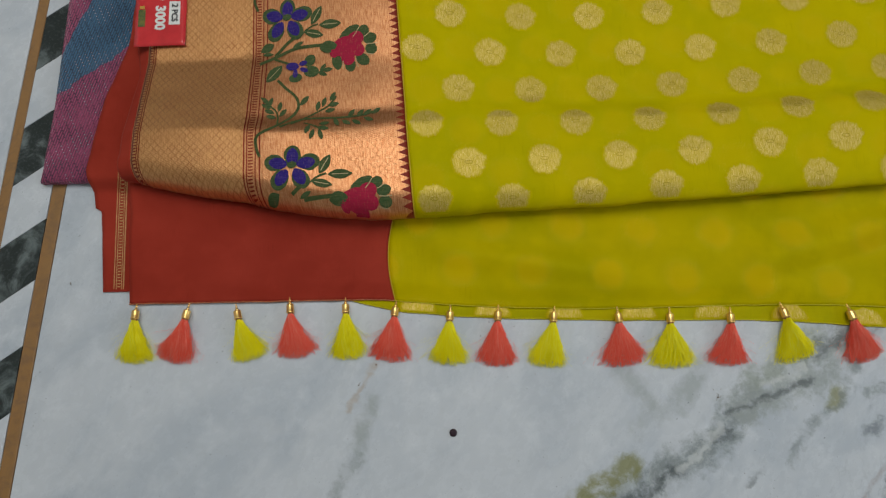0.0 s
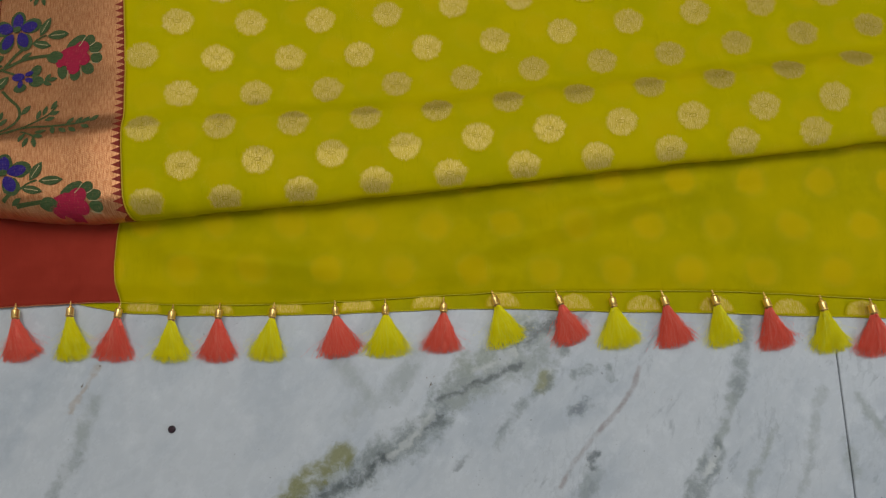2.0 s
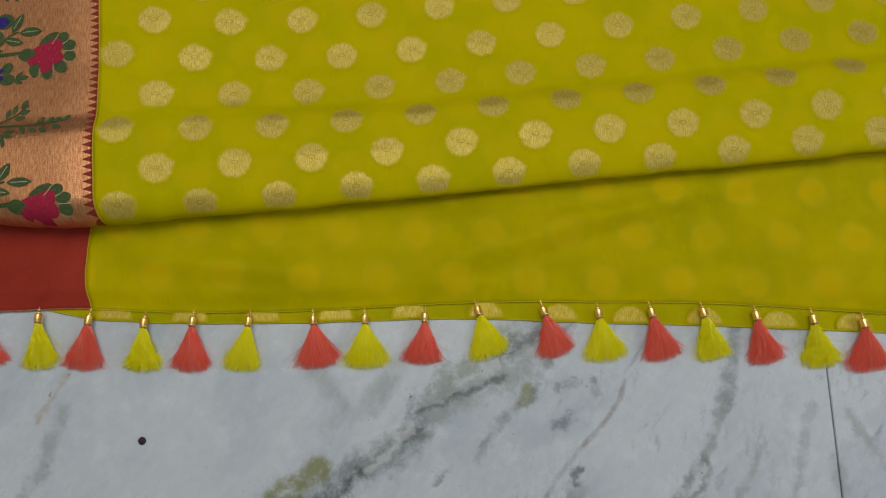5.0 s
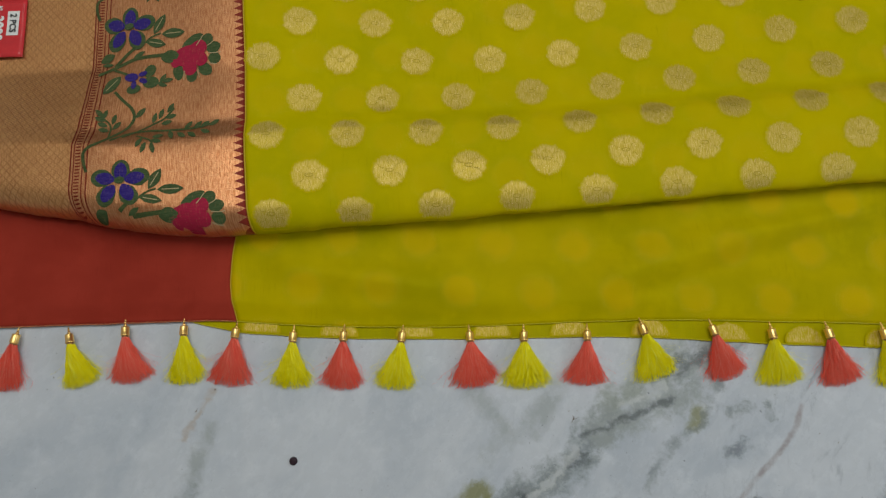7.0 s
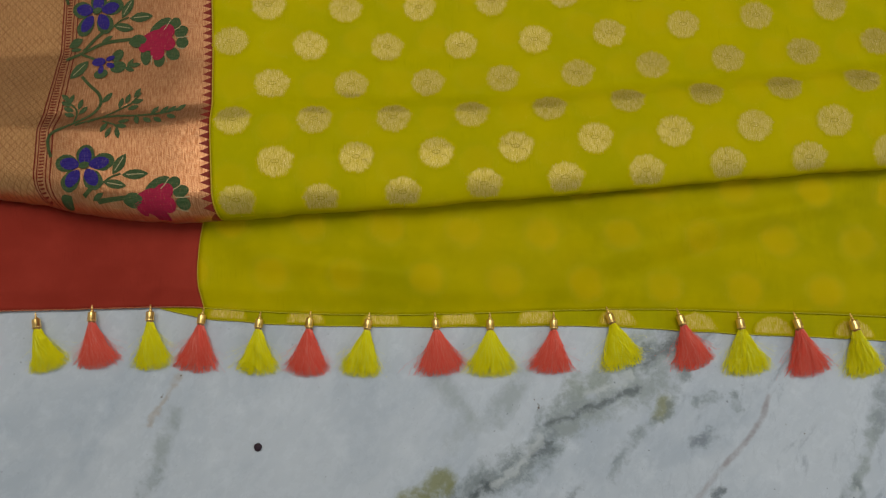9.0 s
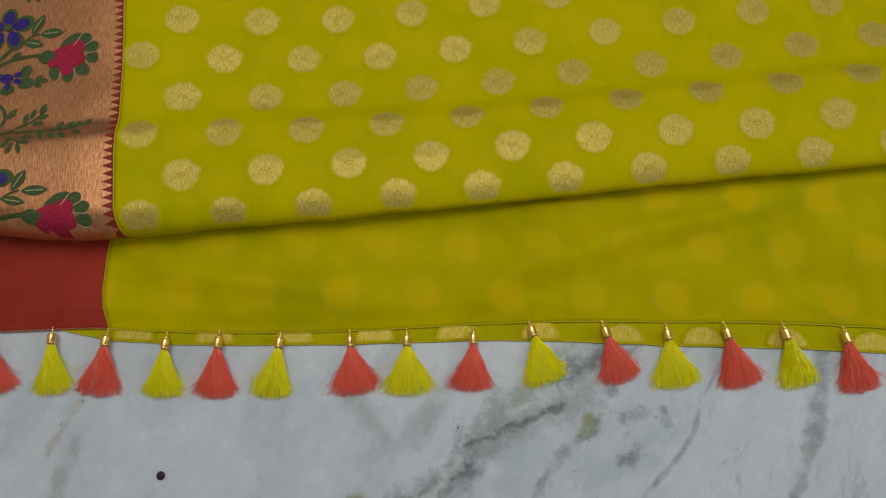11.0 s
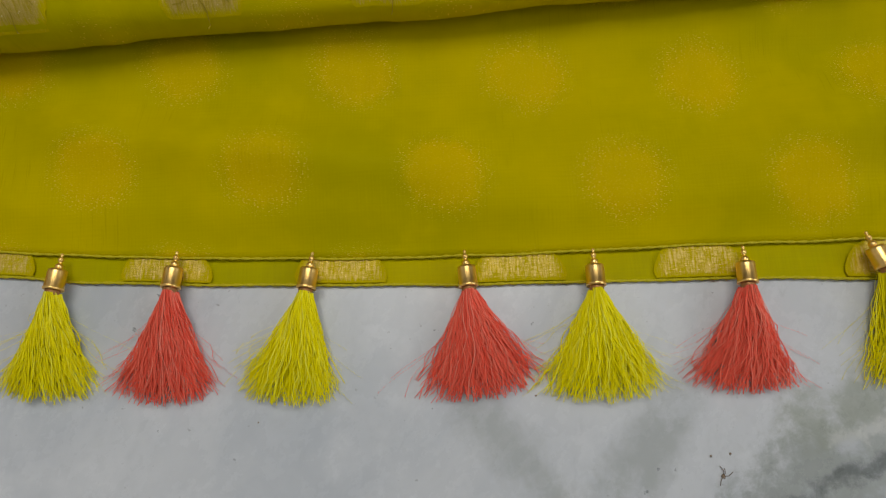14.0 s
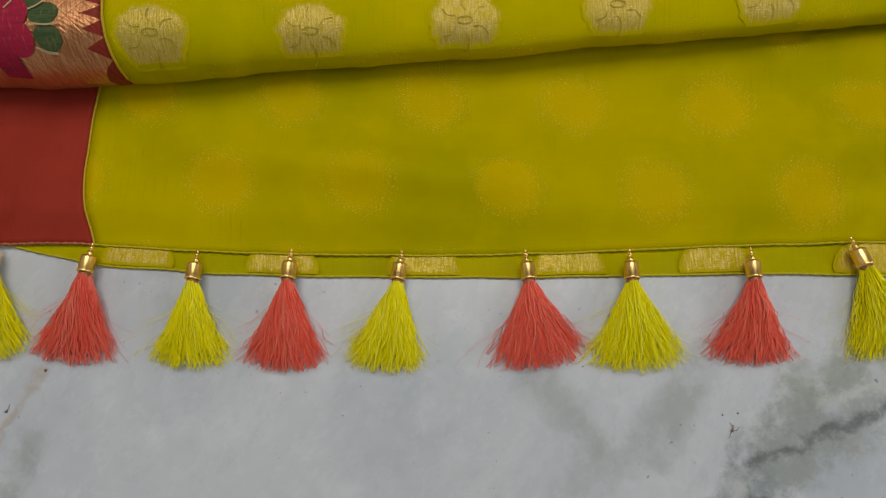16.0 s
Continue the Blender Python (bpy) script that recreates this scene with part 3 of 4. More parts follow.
HEM = [(-0.3, 0.007), (-0.02, 0.006), (0.0, 0.0045), (0.050, -0.0008), (0.1, -0.0040), (0.158, -0.0068), (0.213, -0.0080), (0.279, -0.0075), (0.325, -0.0072), (0.38, -0.0078), (0.437, -0.010), (0.491, -0.0135), (0.547, -0.016), (0.605, -0.0205), (0.66, -0.026), (0.717, -0.033), (0.811, -0.043), (1.1, -0.068)]
STRIP = [(-0.05, 0.008), (-0.033, 0.003), (-0.002, -0.005), (0.05, -0.011), (0.1, -0.0145), (0.157, -0.017), (0.212, -0.019), (0.323, -0.0208), (0.379, -0.0235), (0.434, -0.0285), (0.49, -0.0335), (0.547, -0.037), (0.602, -0.0415), (0.66, -0.047), (0.715, -0.0515), (0.81, -0.06), (1.1, -0.085)]


def wave(x, y, s, seed=0.0):
    return noise.noise(Vector((x * s, y * s, seed)))


@functools.lru_cache(maxsize=None)
def fold_y(x):
    return soft_table(x, FOLD, 0.016) - 0.0012 + 0.0020 * wave(x, 0, 22, 3.0) + 0.0008 * wave(x, 0, 75, 5.0)


@functools.lru_cache(maxsize=None)
def hem_y(x):
    return soft_table(x, HEM, 0.01) + 0.0006 * wave(x, 0, 45, 7.0)


@functools.lru_cache(maxsize=None)
def strip_y(x):
    return soft_table(x, STRIP, 0.008) + 0.0006 * wave(x, 0, 40, 9.0)


TOP = [(-0.25, 0.046), (-0.18, 0.052), (-0.1, 0.055), (0.0, 0.051), (0.04, 0.046), (0.1, 0.041), (0.2, 0.037), (0.3, 0.035), (0.9, 0.035)]
NOSE = [(-0.25, 0.019), (-0.1, 0.023), (0.02, 0.025), (0.1, 0.026), (0.35, 0.025), (0.9, 0.023)]
NORTH = [(-0.25, 0.027), (-0.14, 0.029), (-0.1, 0.033), (0.0, 0.037), (0.04, 0.036), (0.1, 0.024), (0.17, 0.014), (0.25, 0.009), (0.45, 0.011), (1.0, 0.012)]


@functools.lru_cache(maxsize=None)
def cross_section(x):
    """What the upper layer's height takes from x alone."""
    shift = 0.06 * max(x - 0.3, 0.0)
    return (
        fold_y(x), soft_table(x, NOSE), soft_table(x, TOP), soft_table(x, NORTH),
        # the long slope of the back, from a to b, and the sharper step in it
        soft_table(x, [(-0.25, 0.166), (-0.14, 0.163), (-0.10, 0.158), (0.0, 0.150), (0.1, 0.138), (1.0, 0.138)]) + shift,
        soft_table(x, [(-0.25, 0.247), (-0.14, 0.247), (-0.10, 0.250), (0.1, 0.240), (1.0, 0.240)]) + shift,
        soft_table(x, [(-0.25, 0.174), (-0.10, 0.169), (0.0, 0.174), (0.1, 0.188), (1.0, 0.188)]) + shift,
        soft_table(x, [(-0.25, 0.030), (-0.10, 0.024), (0.0, 0.024), (0.1, 0.026), (1.0, 0.028)]),
        soft_table(x, [(-0.25, 0.0), (-0.15, 0.0), (-0.10, 0.45), (0.0, 0.42), (0.1, 0.46), (1.0, 0.46)]),
        # a low second ridge
        soft_table(x, [(0.3, 0.143), (0.5, 0.154), (0.65, 0.162), (0.8, 0.178), (1.1, 0.20)]),
        soft_table(x, [(0.28, 0.0), (0.4, 0.003), (0.8, 0.004), (1.1, 0.004)]))


def z_up(x, y):
    """Height of the folded upper layer: a thick rolled edge in front that sinks towards the back."""
    fold, nose, top, back, a, b, c, w, k, c2, a2 = cross_section(round(x, 4))
    t = min(max(y - fold, 0.0) / 0.022, 1.0)
    z = nose + (top - nose) * math.sqrt(max(0.0, 1 - (1 - t) ** 2))
    z -= (top - back) * ((1 - k) * min(max((y - a) / (b - a), 0.0), 1.0) + k * smooth01((y - c) / w + 0.5))
    z += a2 * (smooth01((y - c2) / 0.026 + 0.5) - smooth01((y - c2 - 0.035) / 0.05 + 0.5))
    z += (0.0012 * wave(x, y, 14, 1.0) + 0.0005 * wave(x * 0.5, y, 45, 2.0)) * t
    if x < -0.236:
        z -= 0.014 * smooth01((-0.236 - x) / 0.04) * t
    return z


def z_low(x, y):
    """Height of the lower layer, that carries the tassels."""
    z = 0.0060 + 0.0042 * wave(x * 0.5 + y * 0.5, y * 1.3, 15, 11.0) + 0.0009 * wave(x, y, 42, 12.0)
    # the long slanting crease
    line = (y - 0.014) - (x - 0.371) * 0.26
    z += 0.011 * smooth01(line / 0.026) * (1 - smooth01((line - 0.024) / 0.05)) * smooth01((x - 0.30) / 0.08) * (1 - smooth01((x - 0.66) / 0.12)) * (1 - smooth01((y - fold_y(x) + 0.034) / 0.026))
    z += 0.0070 * math.exp(-((y - 0.050 + 0.15 * (x - 0.05)) / 0.013) ** 2) * smooth01((x - 0.01) / 0.05) * (1 - smooth01((x - 0.16) / 0.1))
    d = y - hem_y(x)
    z = 0.0027 + (z - 0.0027) * smooth01(d / 0.02)
    z += 0.008 * smooth01((y - fold_y(x) + 0.030) / 0.04)
    return max(z, 0.0026)


def sheet(name, cols, rows, at, material, parent, label="", thick=0.0, uv=None):
    """A cloth grid; at(c, r) gives the place of a grid point."""
    verts = [at(c, r) for c in cols for r in rows]
    uvs = [uv(c, r) for c in cols for r in rows] if uv else None
    ob = part_me(name, mesh_of(name, verts, grid_faces(len(cols), len(rows)), material, uvs=uvs), parent, label)
    if thick:
        s = ob.modifiers.new("thickness", "SOLIDIFY")
        s.thickness, s.offset = thick, -1
    return ob


def spread(a, b, n):
    return [a + (b - a) * i / (n - 1) for i in range(n)]


saree = tagged(empty("saree"), "folded lime-green silk saree with copper border and tassels, on marble", "saree")
DS = [0.0, 0.0006, 0.0016, 0.003, 0.005, 0.0075, 0.0105, 0.014, 0.018] + [0.0215 + 0.0035 * i for i in range(112)]
TUCK = [(0.022, 0.0125), (0.010, 0.0130), (0.0035, 0.0150), (0.0008, 0.019)]
ROWS = TUCK + DS


def up_point(x, r):
    if isinstance(r, tuple):
        return (x, fold_y(x) + r[0], min(r[1], soft_table(x, NOSE) - 0.0015))
    y = fold_y(x) + r
    return (x, y, z_up(x, y))


def panel_x(u, y):
    k = 0.25 * (y - 0.41)
    return (u - 0.245 * k) / (1 + k)


def panel_point(u, r):
    y = fold_y(panel_x(u, 0.1)) + (r[0] if isinstance(r, tuple) else r)
    x = panel_x(u, max(y, 0.05))
    return up_point(x, r)


def panel_uv(u, r):
    return (u, up_point(u, r)[1])


sheet("zari_border", spread(-0.245, 0.0, 62), ROWS, panel_point, m_panel, saree, "copper-gold brocade border with woven flowers", 0.0004, panel_uv)
sheet("body_cloth", [s ** 1.0 * 1.05 for s in spread(0.0, 1.0, 240)], ROWS, lambda s, r: up_point(panel_x(0.0, fold_y(0.015 + s) + (0 if isinstance(r, tuple) else r)) + s, r), m_green, saree, "lime-green silk with woven gold spots", 0.0004)


def margin_point(f, r):
    y = fold_y(-0.25) + (r[0] if isinstance(r, tuple) else r)
    left = lerp_table(y, [(0.12, -0.262), (0.17, -0.259), (0.23, -0.252), (0.27, -0.262), (0.6, -0.262)])
    x0 = panel_x(-0.245, y)
    return up_point(left + (x0 - left) * f, r)


sheet("red_margin", spread(0, 1, 8), ROWS, margin_point, m_red, saree, "plain red silk selvedge", 0.0004)

# seam piping between border and body
pts = [panel_point(0.0, r) for r in DS[::2]]
v, f = tube([(p[0] + 0.0004, p[1], p[2] + 0.0004) for p in pts], 0.0007)
part_me("seam_piping", mesh_of("seam_piping", v, f, m_piping), saree, "yellow piping cord")

# lower layer: red end piece and green body
LOW = [i / 46 for i in range(47)]


def low_point(x, r):
    y0, y1 = hem_y(x), fold_y(x) + 0.05
    y = y0 + (y1 - y0) * r
    z = z_low(x, y)
    if y > fold_y(x):
        z = min(z, 0.012)
    return (x, y, z)


def end_seam_x(r):
    return 0.0005 - 0.0062 * math.sin(math.pi * min(r / 0.70, 1.0)) + 0.001 * smooth01((r - 0.4) / 0.3)


def red_x(f, r):
    left = -0.257 - 0.009 * r
    return left + (end_seam_x(r) - left) * f


sheet("red_end_piece", spread(0, 1, 60), LOW, lambda c, r: low_point(red_x(c, r), r), m_red, saree, "plain brick-red silk end piece", 0.0004)
sheet("green_end_piece", spread(0.0001, 1.05, 230), LOW, lambda c, r: low_point(c + end_seam_x(r) * max(0.0, 1 - c / 0.05), r), m_green_low, saree, "thin lime-green silk with faint woven spots", 0.0004)
v, f = tube([(p[0], p[1], p[2] + 0.0003) for p in (low_point(end_seam_x(r) + 0.0002, r) for r in LOW)], 0.00055)
part_me("end_seam", mesh_of("end_seam", v, f, m_piping), saree, "yellow seam thread")

# sheer strip of the layer below, that peeps out under the hem
sheet("hem_strip", spread(-0.045, 1.05, 260), spread(0, 1, 7), lambda x, r: (x, strip_y(x) + (hem_y(x) + 0.02 - strip_y(x)) * r, 0.0013 + 0.0005 * wave(x, r * 0.02, 50, 4.0)), m_sheer, saree, "sheer green hem with gold blocks")


def edge_cord(name, xs, at, radius, material, label):
    """An overlocked edge: a cord with small knots."""
    pts = [at(x) for x in xs]
    v, f = tube(pts, lambda t: radius * (1 + 0.35 * math.sin(t * len(xs) * 1.9)), 5)
    part_me(name, mesh_of(name, v, f, material), saree, label)


edge_cord("hem_stitching", spread(0.0, 1.05, 700), lambda x: (x, hem_y(x), 0.0028), 0.00055, m_edge, "yellow overlock stitching")
edge_cord("hem_stitching", spread(-0.257, 0.0, 200), lambda x: (x, hem_y(x) - 0.0002, 0.0032), 0.00065, m_rededge, "red and gold overlock stitching")
edge_cord("hem_stitching", spread(-0.045, 1.05, 700), lambda x: (x, strip_y(x), 0.0014), 0.0006, m_edge, "yellow overlock stitching")

# red layers at the folded side, over the mat
LEFT = [(0.019, -0.2845), (0.10, -0.2925), (0.104, -0.2995), (0.141, -0.305), (0.155, -0.303), (0.213, -0.293), (0.274, -0.272), (0.328, -0.269), (0.6, -0.262)]


def side_point(f, y):
    left = lerp_table(y, LEFT) + 0.0006 * wave(0, y, 60, 8.0)
    x = left + (-0.19 - left) * f
    over = smooth01((y - 0.118) / 0.016)
    z = 0.0018 + over * 0.0125 + 0.0006 * wave(x, y, 50, 6.0) * over
    z += 0.006 * smooth01((y - 0.16) / 0.05) * smooth01(f * 3)
    return (x, y, z)


sheet("red_side_layer", spread(0, 1, 26), [0.019, 0.0195] + spread(0.024, 0.52, 150), side_point, m_red, saree, "plain red silk, folded under", 0.0005)

# ---- woven figures, laid close on the cloth ----
def patch(name, outline, height, material, parent, lift=0.00045, rings=3, label=""):
    """A filled outline that follows the cloth: rings of points from the rim to the middle."""
    n = len(outline)
    cx, cy = sum(p[0] for p in outline) / n, sum(p[1] for p in outline) / n
    verts, uvs = [], []
    for k in range(rings):
        s = 1 - k / rings
        for px, py in outline:
            x, y = cx + (px - cx) * s, cy + (py - cy) * s
            verts.append((x, y, height(x, y) + lift))
            uvs.append((s, 0))
    verts.append((cx, cy, height(cx, cy) + lift))
    uvs.append((0, 0))
    faces = [(k * n + i, k * n + (i + 1) % n, (k + 1) * n + (i + 1) % n, (k + 1) * n + i) for k in range(rings - 1) for i in range(n)]
    faces += [((rings - 1) * n + i, (rings - 1) * n + (i + 1) % n, rings * n) for i in range(n)]
    return part_me(name, mesh_of(name, verts, faces, material, uvs=uvs), parent, label)


def ribbon(name, pts, width, height, material, parent, lift=0.0005):
    """A narrow woven line that follows the cloth."""
    fine = []
    for i in range(len(pts) - 1):
        for k in range(4):
            t = k / 4
            p0, p1, p2, p3 = pts[max(i - 1, 0)], pts[i], pts[i + 1], pts[min(i + 2, len(pts) - 1)]
            fine.append(tuple(0.5 * (2 * p1[a] + (p2[a] - p0[a]) * t + (2 * p0[a] - 5 * p1[a] + 4 * p2[a] - p3[a]) * t * t + (3 * p1[a] - p0[a] - 3 * p2[a] + p3[a]) * t ** 3) for a in (0, 1)))
    fine.append(pts[-1])
    verts = []
    for i, p in enumerate(fine):
        q0, q1 = fine[max(i - 1, 0)], fine[min(i + 1, len(fine) - 1)]
        d = Vector((q1[0] - q0[0], q1[1] - q0[1])).normalized()
        for s in (-1, 0, 1):
            x, y = p[0] - d.y * s * width / 2, p[1] + d.x * s * width / 2
            verts.append((x, y, height(x, y) + lift))
    return part_me(name, mesh_of(name, verts, grid_faces(len(fine), 3), material), parent)


rnd = random.Random(4)


def spot_outline(cx, cy, rx, ry, squash=1.0):
    """A rosette with stepped, slightly toothed edge and a small tip."""
    out, lobe = [], rnd.uniform(0, 6)
    for i in range(60):
        a = 2 * math.pi * i / 60
        r = 0.97 + 0.02 * math.cos(9 * a + lobe) + rnd.uniform(-0.05, 0.05)
        r += 0.12 * math.exp(-((a - 0.25) / 0.22) ** 2)
        out.append((cx + rx * r * math.cos(a), cy + ry * r * math.sin(a)))
    return out


def spot(cx, cy):
    # the cloth's slope shortens the round figure in plan
    slope = (z_up(cx, cy + 0.008) - z_up(cx, cy - 0.008)) / 0.016
    ry = max(0.0172 / math.sqrt(1 + slope * slope), 0.0125)
    rim = [(x, max(y, fold_y(x) + 0.0007)) for x, y in spot_outline(cx, cy, 0.0178, ry)]
    ob = patch("woven_spot", rim, z_up, m_gold, saree, 0.0003, rings=5)
    # the eye and petal lines inside the rosette
    eye = [(cx + 0.0036 * math.cos(a), cy + 0.0002 + 0.0016 * math.sin(a) * (ry / 0.0165)) for a in spread(0, 2 * math.pi, 11)]
    ribbon("spot_eye", eye, 0.0006, z_up, m_gold_line, ob, 0.0006)
    for k in range(6):
        a = 0.5 + k * 1.047
        p = [(cx + q * math.cos(a + w), cy + q * math.sin(a + w) * ry / 0.0165) for q, w in ((0.0052, 0.0), (0.0085, 0.22), (0.0125, 0.05))]
        ribbon("spot_vein", p, 0.00036, z_up, m_gold_line, ob, 0.0006)


ROWS_Y = [
    (0.0415, 0.0725, [(0.0, 0.093), (0.11, 0.094), (0.18, 0.098), (0.33, 0.108), (0.47, 0.1165), (0.62, 0.124), (0.69, 0.13), (0.77, 0.136), (1.1, 0.157)]),
    (0.074, 0.0716, [(0.0, 0.127), (0.145, 0.131), (0.29, 0.139), (0.5, 0.151), (0.575, 0.153), (0.645, 0.158), (0.79, 0.173), (1.1, 0.20)]),
    (0.035, 0.0718, [(0.0, 0.168), (0.1, 0.169), (0.18, 0.17), (0.32, 0.178), (0.465, 0.185), (0.6, 0.193), (0.68, 0.199), (0.82, 0.218), (1.1, 0.25)]),
    (0.066, 0.0720, [(0.0, 0.207), (0.14, 0.21), (0.28, 0.215), (0.42, 0.223), (0.57, 0.233), (0.64, 0.241), (0.79, 0.254), (1.1, 0.29)]),
    (0.027, 0.0722, [(0.0, 0.251), (0.1, 0.248), (0.24, 0.254), (0.39, 0.261), (0.53, 0.273), (0.6, 0.28), (1.1, 0.325)]),
    (0.060, 0.0717, [(0.0, 0.288), (0.13, 0.29), (0.2, 0.294), (0.35, 0.306), (0.55, 0.319), (1.1, 0.368)]),
    (0.030, 0.0717, [(0.0, 0.329), (0.1, 0.328), (0.3, 0.340), (1.1, 0.405)]),
    (0.062, 0.0717, [(0.0, 0.368), (0.2, 0.372), (0.5, 0.395), (1.1, 0.445)]),
]
for x0, pitch, line in ROWS_Y:
    for k in range(14):
        x = x0 + k * pitch
        if x < 1.02:
            spot(x, soft_table(x, line, 0.02) + rnd.uniform(-0.001, 0.001))

# gold blocks on the sheer hem strip: half rosettes standing on its edge
for x in (0.0225, 0.094, 0.163, 0.233, 0.303, 0.376, 0.447, 0.514, 0.585, 0.657, 0.728, 0.803, 0.875, 0.947):
    out = [(x - 0.0175, strip_y(x - 0.0175) + 0.0008)]
    for i in range(1, 23):
        a = math.pi * (1 - i / 23)
        px = x + 0.0185 * math.cos(a)
        out.append((px, strip_y(px) + 0.001 + 0.0165 * math.sin(a) * (1 + rnd.uniform(-0.06, 0.06))))
    out += [(x + dx, strip_y(x + dx) + 0.0008) for dx in (0.0175, 0.009, 0.0, -0.009)]
    patch("gold_block", out, lambda a, b: 0.0021, m_block, saree, 0.0001, 2)


# selvedge stripe on the red side layer
def z_side(x, y):
    left = lerp_table(y, LEFT)
    return side_point((x - left) / (-0.19 - left), y)[2]


for off, w in ((0.0, 0.0009), (0.0022, 0.0008), (0.0072, 0.0008), (0.0092, 0.0012)):
    ribbon("selvedge_line", [(-0.2735 + off - 0.045 * (y - 0.02) + 0.0069 * smooth01((y - 0.118) / 0.016), y) for y in spread(0.0215, 0.155, 28)], w, z_side, m_copper_line, saree, 0.0007)
for k in range(44):
    y = 0.024 + k * 0.003
    x = -0.2735 - 0.045 * (y - 0.02) + 0.0069 * smooth01((y - 0.118) / 0.016)
    ribbon("selvedge_link", [(x + 0.0032, y), (x + 0.0062, y)], 0.0013, z_side, m_copper_line, saree, 0.0008)

# ---- woven flowers of the border ----
# drawing units: right and down from the middle of the blue flower
UX, UY = 0.00019, 0.00021
border_ob = [o for o in saree.children if o.name == "zari_border"][0]


class Flowers:
    def __init__(self, cx, cy):
        self.cx, self.cy = cx, cy

    def at(self, x, y):
        return (self.cx + (x - 205) * UX, self.cy - (y - 92) * UY)

    def ok(self, x, y):
        px, py = self.at(x, y)
        return py > fold_y(px) + 0.002

    def blob(self, name, x, y, rx, ry, turn, material, lift, tip=0.0, n=18, rag=0.0):
        if not self.ok(x, y):
            return
        c, s, out = math.cos(radians(turn)), math.sin(radians(turn)), []
        for i in range(n):
            a = 2 * math.pi * i / n
            px = rx * math.cos(a)
            py = ry * math.sin(a) * (1 - tip * abs(math.cos(a)) ** 3) * (1 + rnd.uniform(-rag, rag))
            q = self.at(x + px * c + py * s, y - px * s + py * c)
            out.append((q[0], max(q[1], fold_y(q[0]) + 0.0004)))
        patch(name, out, z_up, material, border_ob, lift)

    def leaf(self, x, y, length, width, turn, vein=True):
        self.blob("woven_leaf", x, y, length / 2, width / 2, turn, m_leaf, 0.0005, 0.75, 16, 0.05)
        if vein and self.ok(x, y):
            c, s = math.cos(radians(turn)) * length * 0.32, math.sin(radians(turn)) * length * 0.32
            ribbon("leaf_vein", [self.at(x - c, y + s), self.at(x, y), self.at(x + c, y - s)], 0.0007, z_up, m_pale, border_ob, 0.0008)

    def stem(self, width, *pts):
        good = [p for p in pts if self.ok(*p)]
        if len(good) > 1:
            ribbon("woven_stem", [self.at(*p) for p in good], width * 1.25 * UX, z_up, m_stem, border_ob, 0.00045)

    def petals(self):
        for x, y, turn in ((207, 44, 90), (288, 76, 12), (250, 162, -58), (148, 166, -122), (122, 80, 168)):
            self.blob("woven_petal", x, y, 52, 42, turn, m_leaf, 0.00045, 0.0, 18, 0.06)
        for x, y, turn in ((207, 52, 90), (272, 82, 12), (242, 150, -58), (158, 154, -122), (138, 83, 168)):
            self.blob("woven_petal", x, y, 46, 29, turn, m_blue, 0.0008, 0.25)
        self.blob("flower_heart", 205, 92, 24, 17, 10, m_leaf, 0.0011)

    def rose(self):
        for x, y, rx, ry, turn in ((540, 190, 62, 30, 35), (612, 185, 36, 30, 60), (648, 222, 36, 28, 20), (655, 275, 32, 28, -10), (612, 328, 40, 30, -40), (548, 358, 36, 28, -80), (478, 338, 26, 44, 15)):
            self.blob("woven_petal", x, y, rx, ry, turn, m_leaf, 0.00045, 0.1, 16, 0.05)
        for x, y, rx, ry, turn in ((520, 260, 78, 52, 10), (572, 225, 45, 40, 40), (580, 275, 42, 36, -20), (535, 320, 40, 34, -70), (462, 285, 26, 32, 0)):
            self.blob("rose_heart", x, y, rx, ry, turn, m_rose, 0.0008 + rnd.uniform(0, 0.0002), 0.0, 16, 0.06)
        for a, b in (((615, 215), (650, 190)), ((625, 250), (688, 248)), ((622, 295), (670, 306)), ((575, 325), (590, 374)), ((510, 335), (512, 382)), ((560, 212), (592, 163))):
            if self.ok(*a) and self.ok(*b):
                ribbon("petal_line", [self.at(*a), self.at((a[0] + b[0]) / 2, (a[1] + b[1]) / 2 + 3), self.at(*b)], 0.0008, z_up, m_pale, border_ob, 0.0012)
        self.blob("calyx", 430, 258, 46, 32, 8, m_leaf, 0.0010, 0.5)

    def twig(self, *leaves):
        for x, y, turn in leaves:
            self.blob("woven_leaf", x, y, 27, 12, turn, m_leaf, 0.0005, 0.7, 10)

    def build(self):
        self.stem(15, (70, 332), (160, 297), (260, 257), (400, 246))
        self.stem(14, (150, 292), (205, 235), (245, 203))
        self.stem(11, (150, 310), (190, 326), (235, 345))
        self.stem(8, (290, 182), (330, 150), (372, 135))
        self.stem(12, (175, 428), (220, 472), (275, 520), (292, 570), (265, 620), (190, 685), (110, 730), (105, 780), (125, 830))
        self.stem(10, (215, 688), (290, 650), (370, 636), (480, 636), (600, 626), (690, 600))
        self.stem(8, (265, 672), (370, 610), (440, 570), (480, 520))
        self.stem(7, (330, 664), (400, 690), (420, 720))
        self.stem(7, (200, 668), (185, 600), (140, 560), (100, 520))
        for x, y, l, w, t in ((362, 88, 112, 48, 62), (437, 138, 120, 50, 2), (350, 184, 108, 44, -12), (105, 246, 80, 46, 25), (155, 392, 118, 62, 50), (270, 238, 66, 22, 28), (320, 540, 66, 28, 50), (110, 280, 60, 20, 0)):
            self.leaf(x, y, l, w, t, l > 90)
        self.petals()
        self.rose()
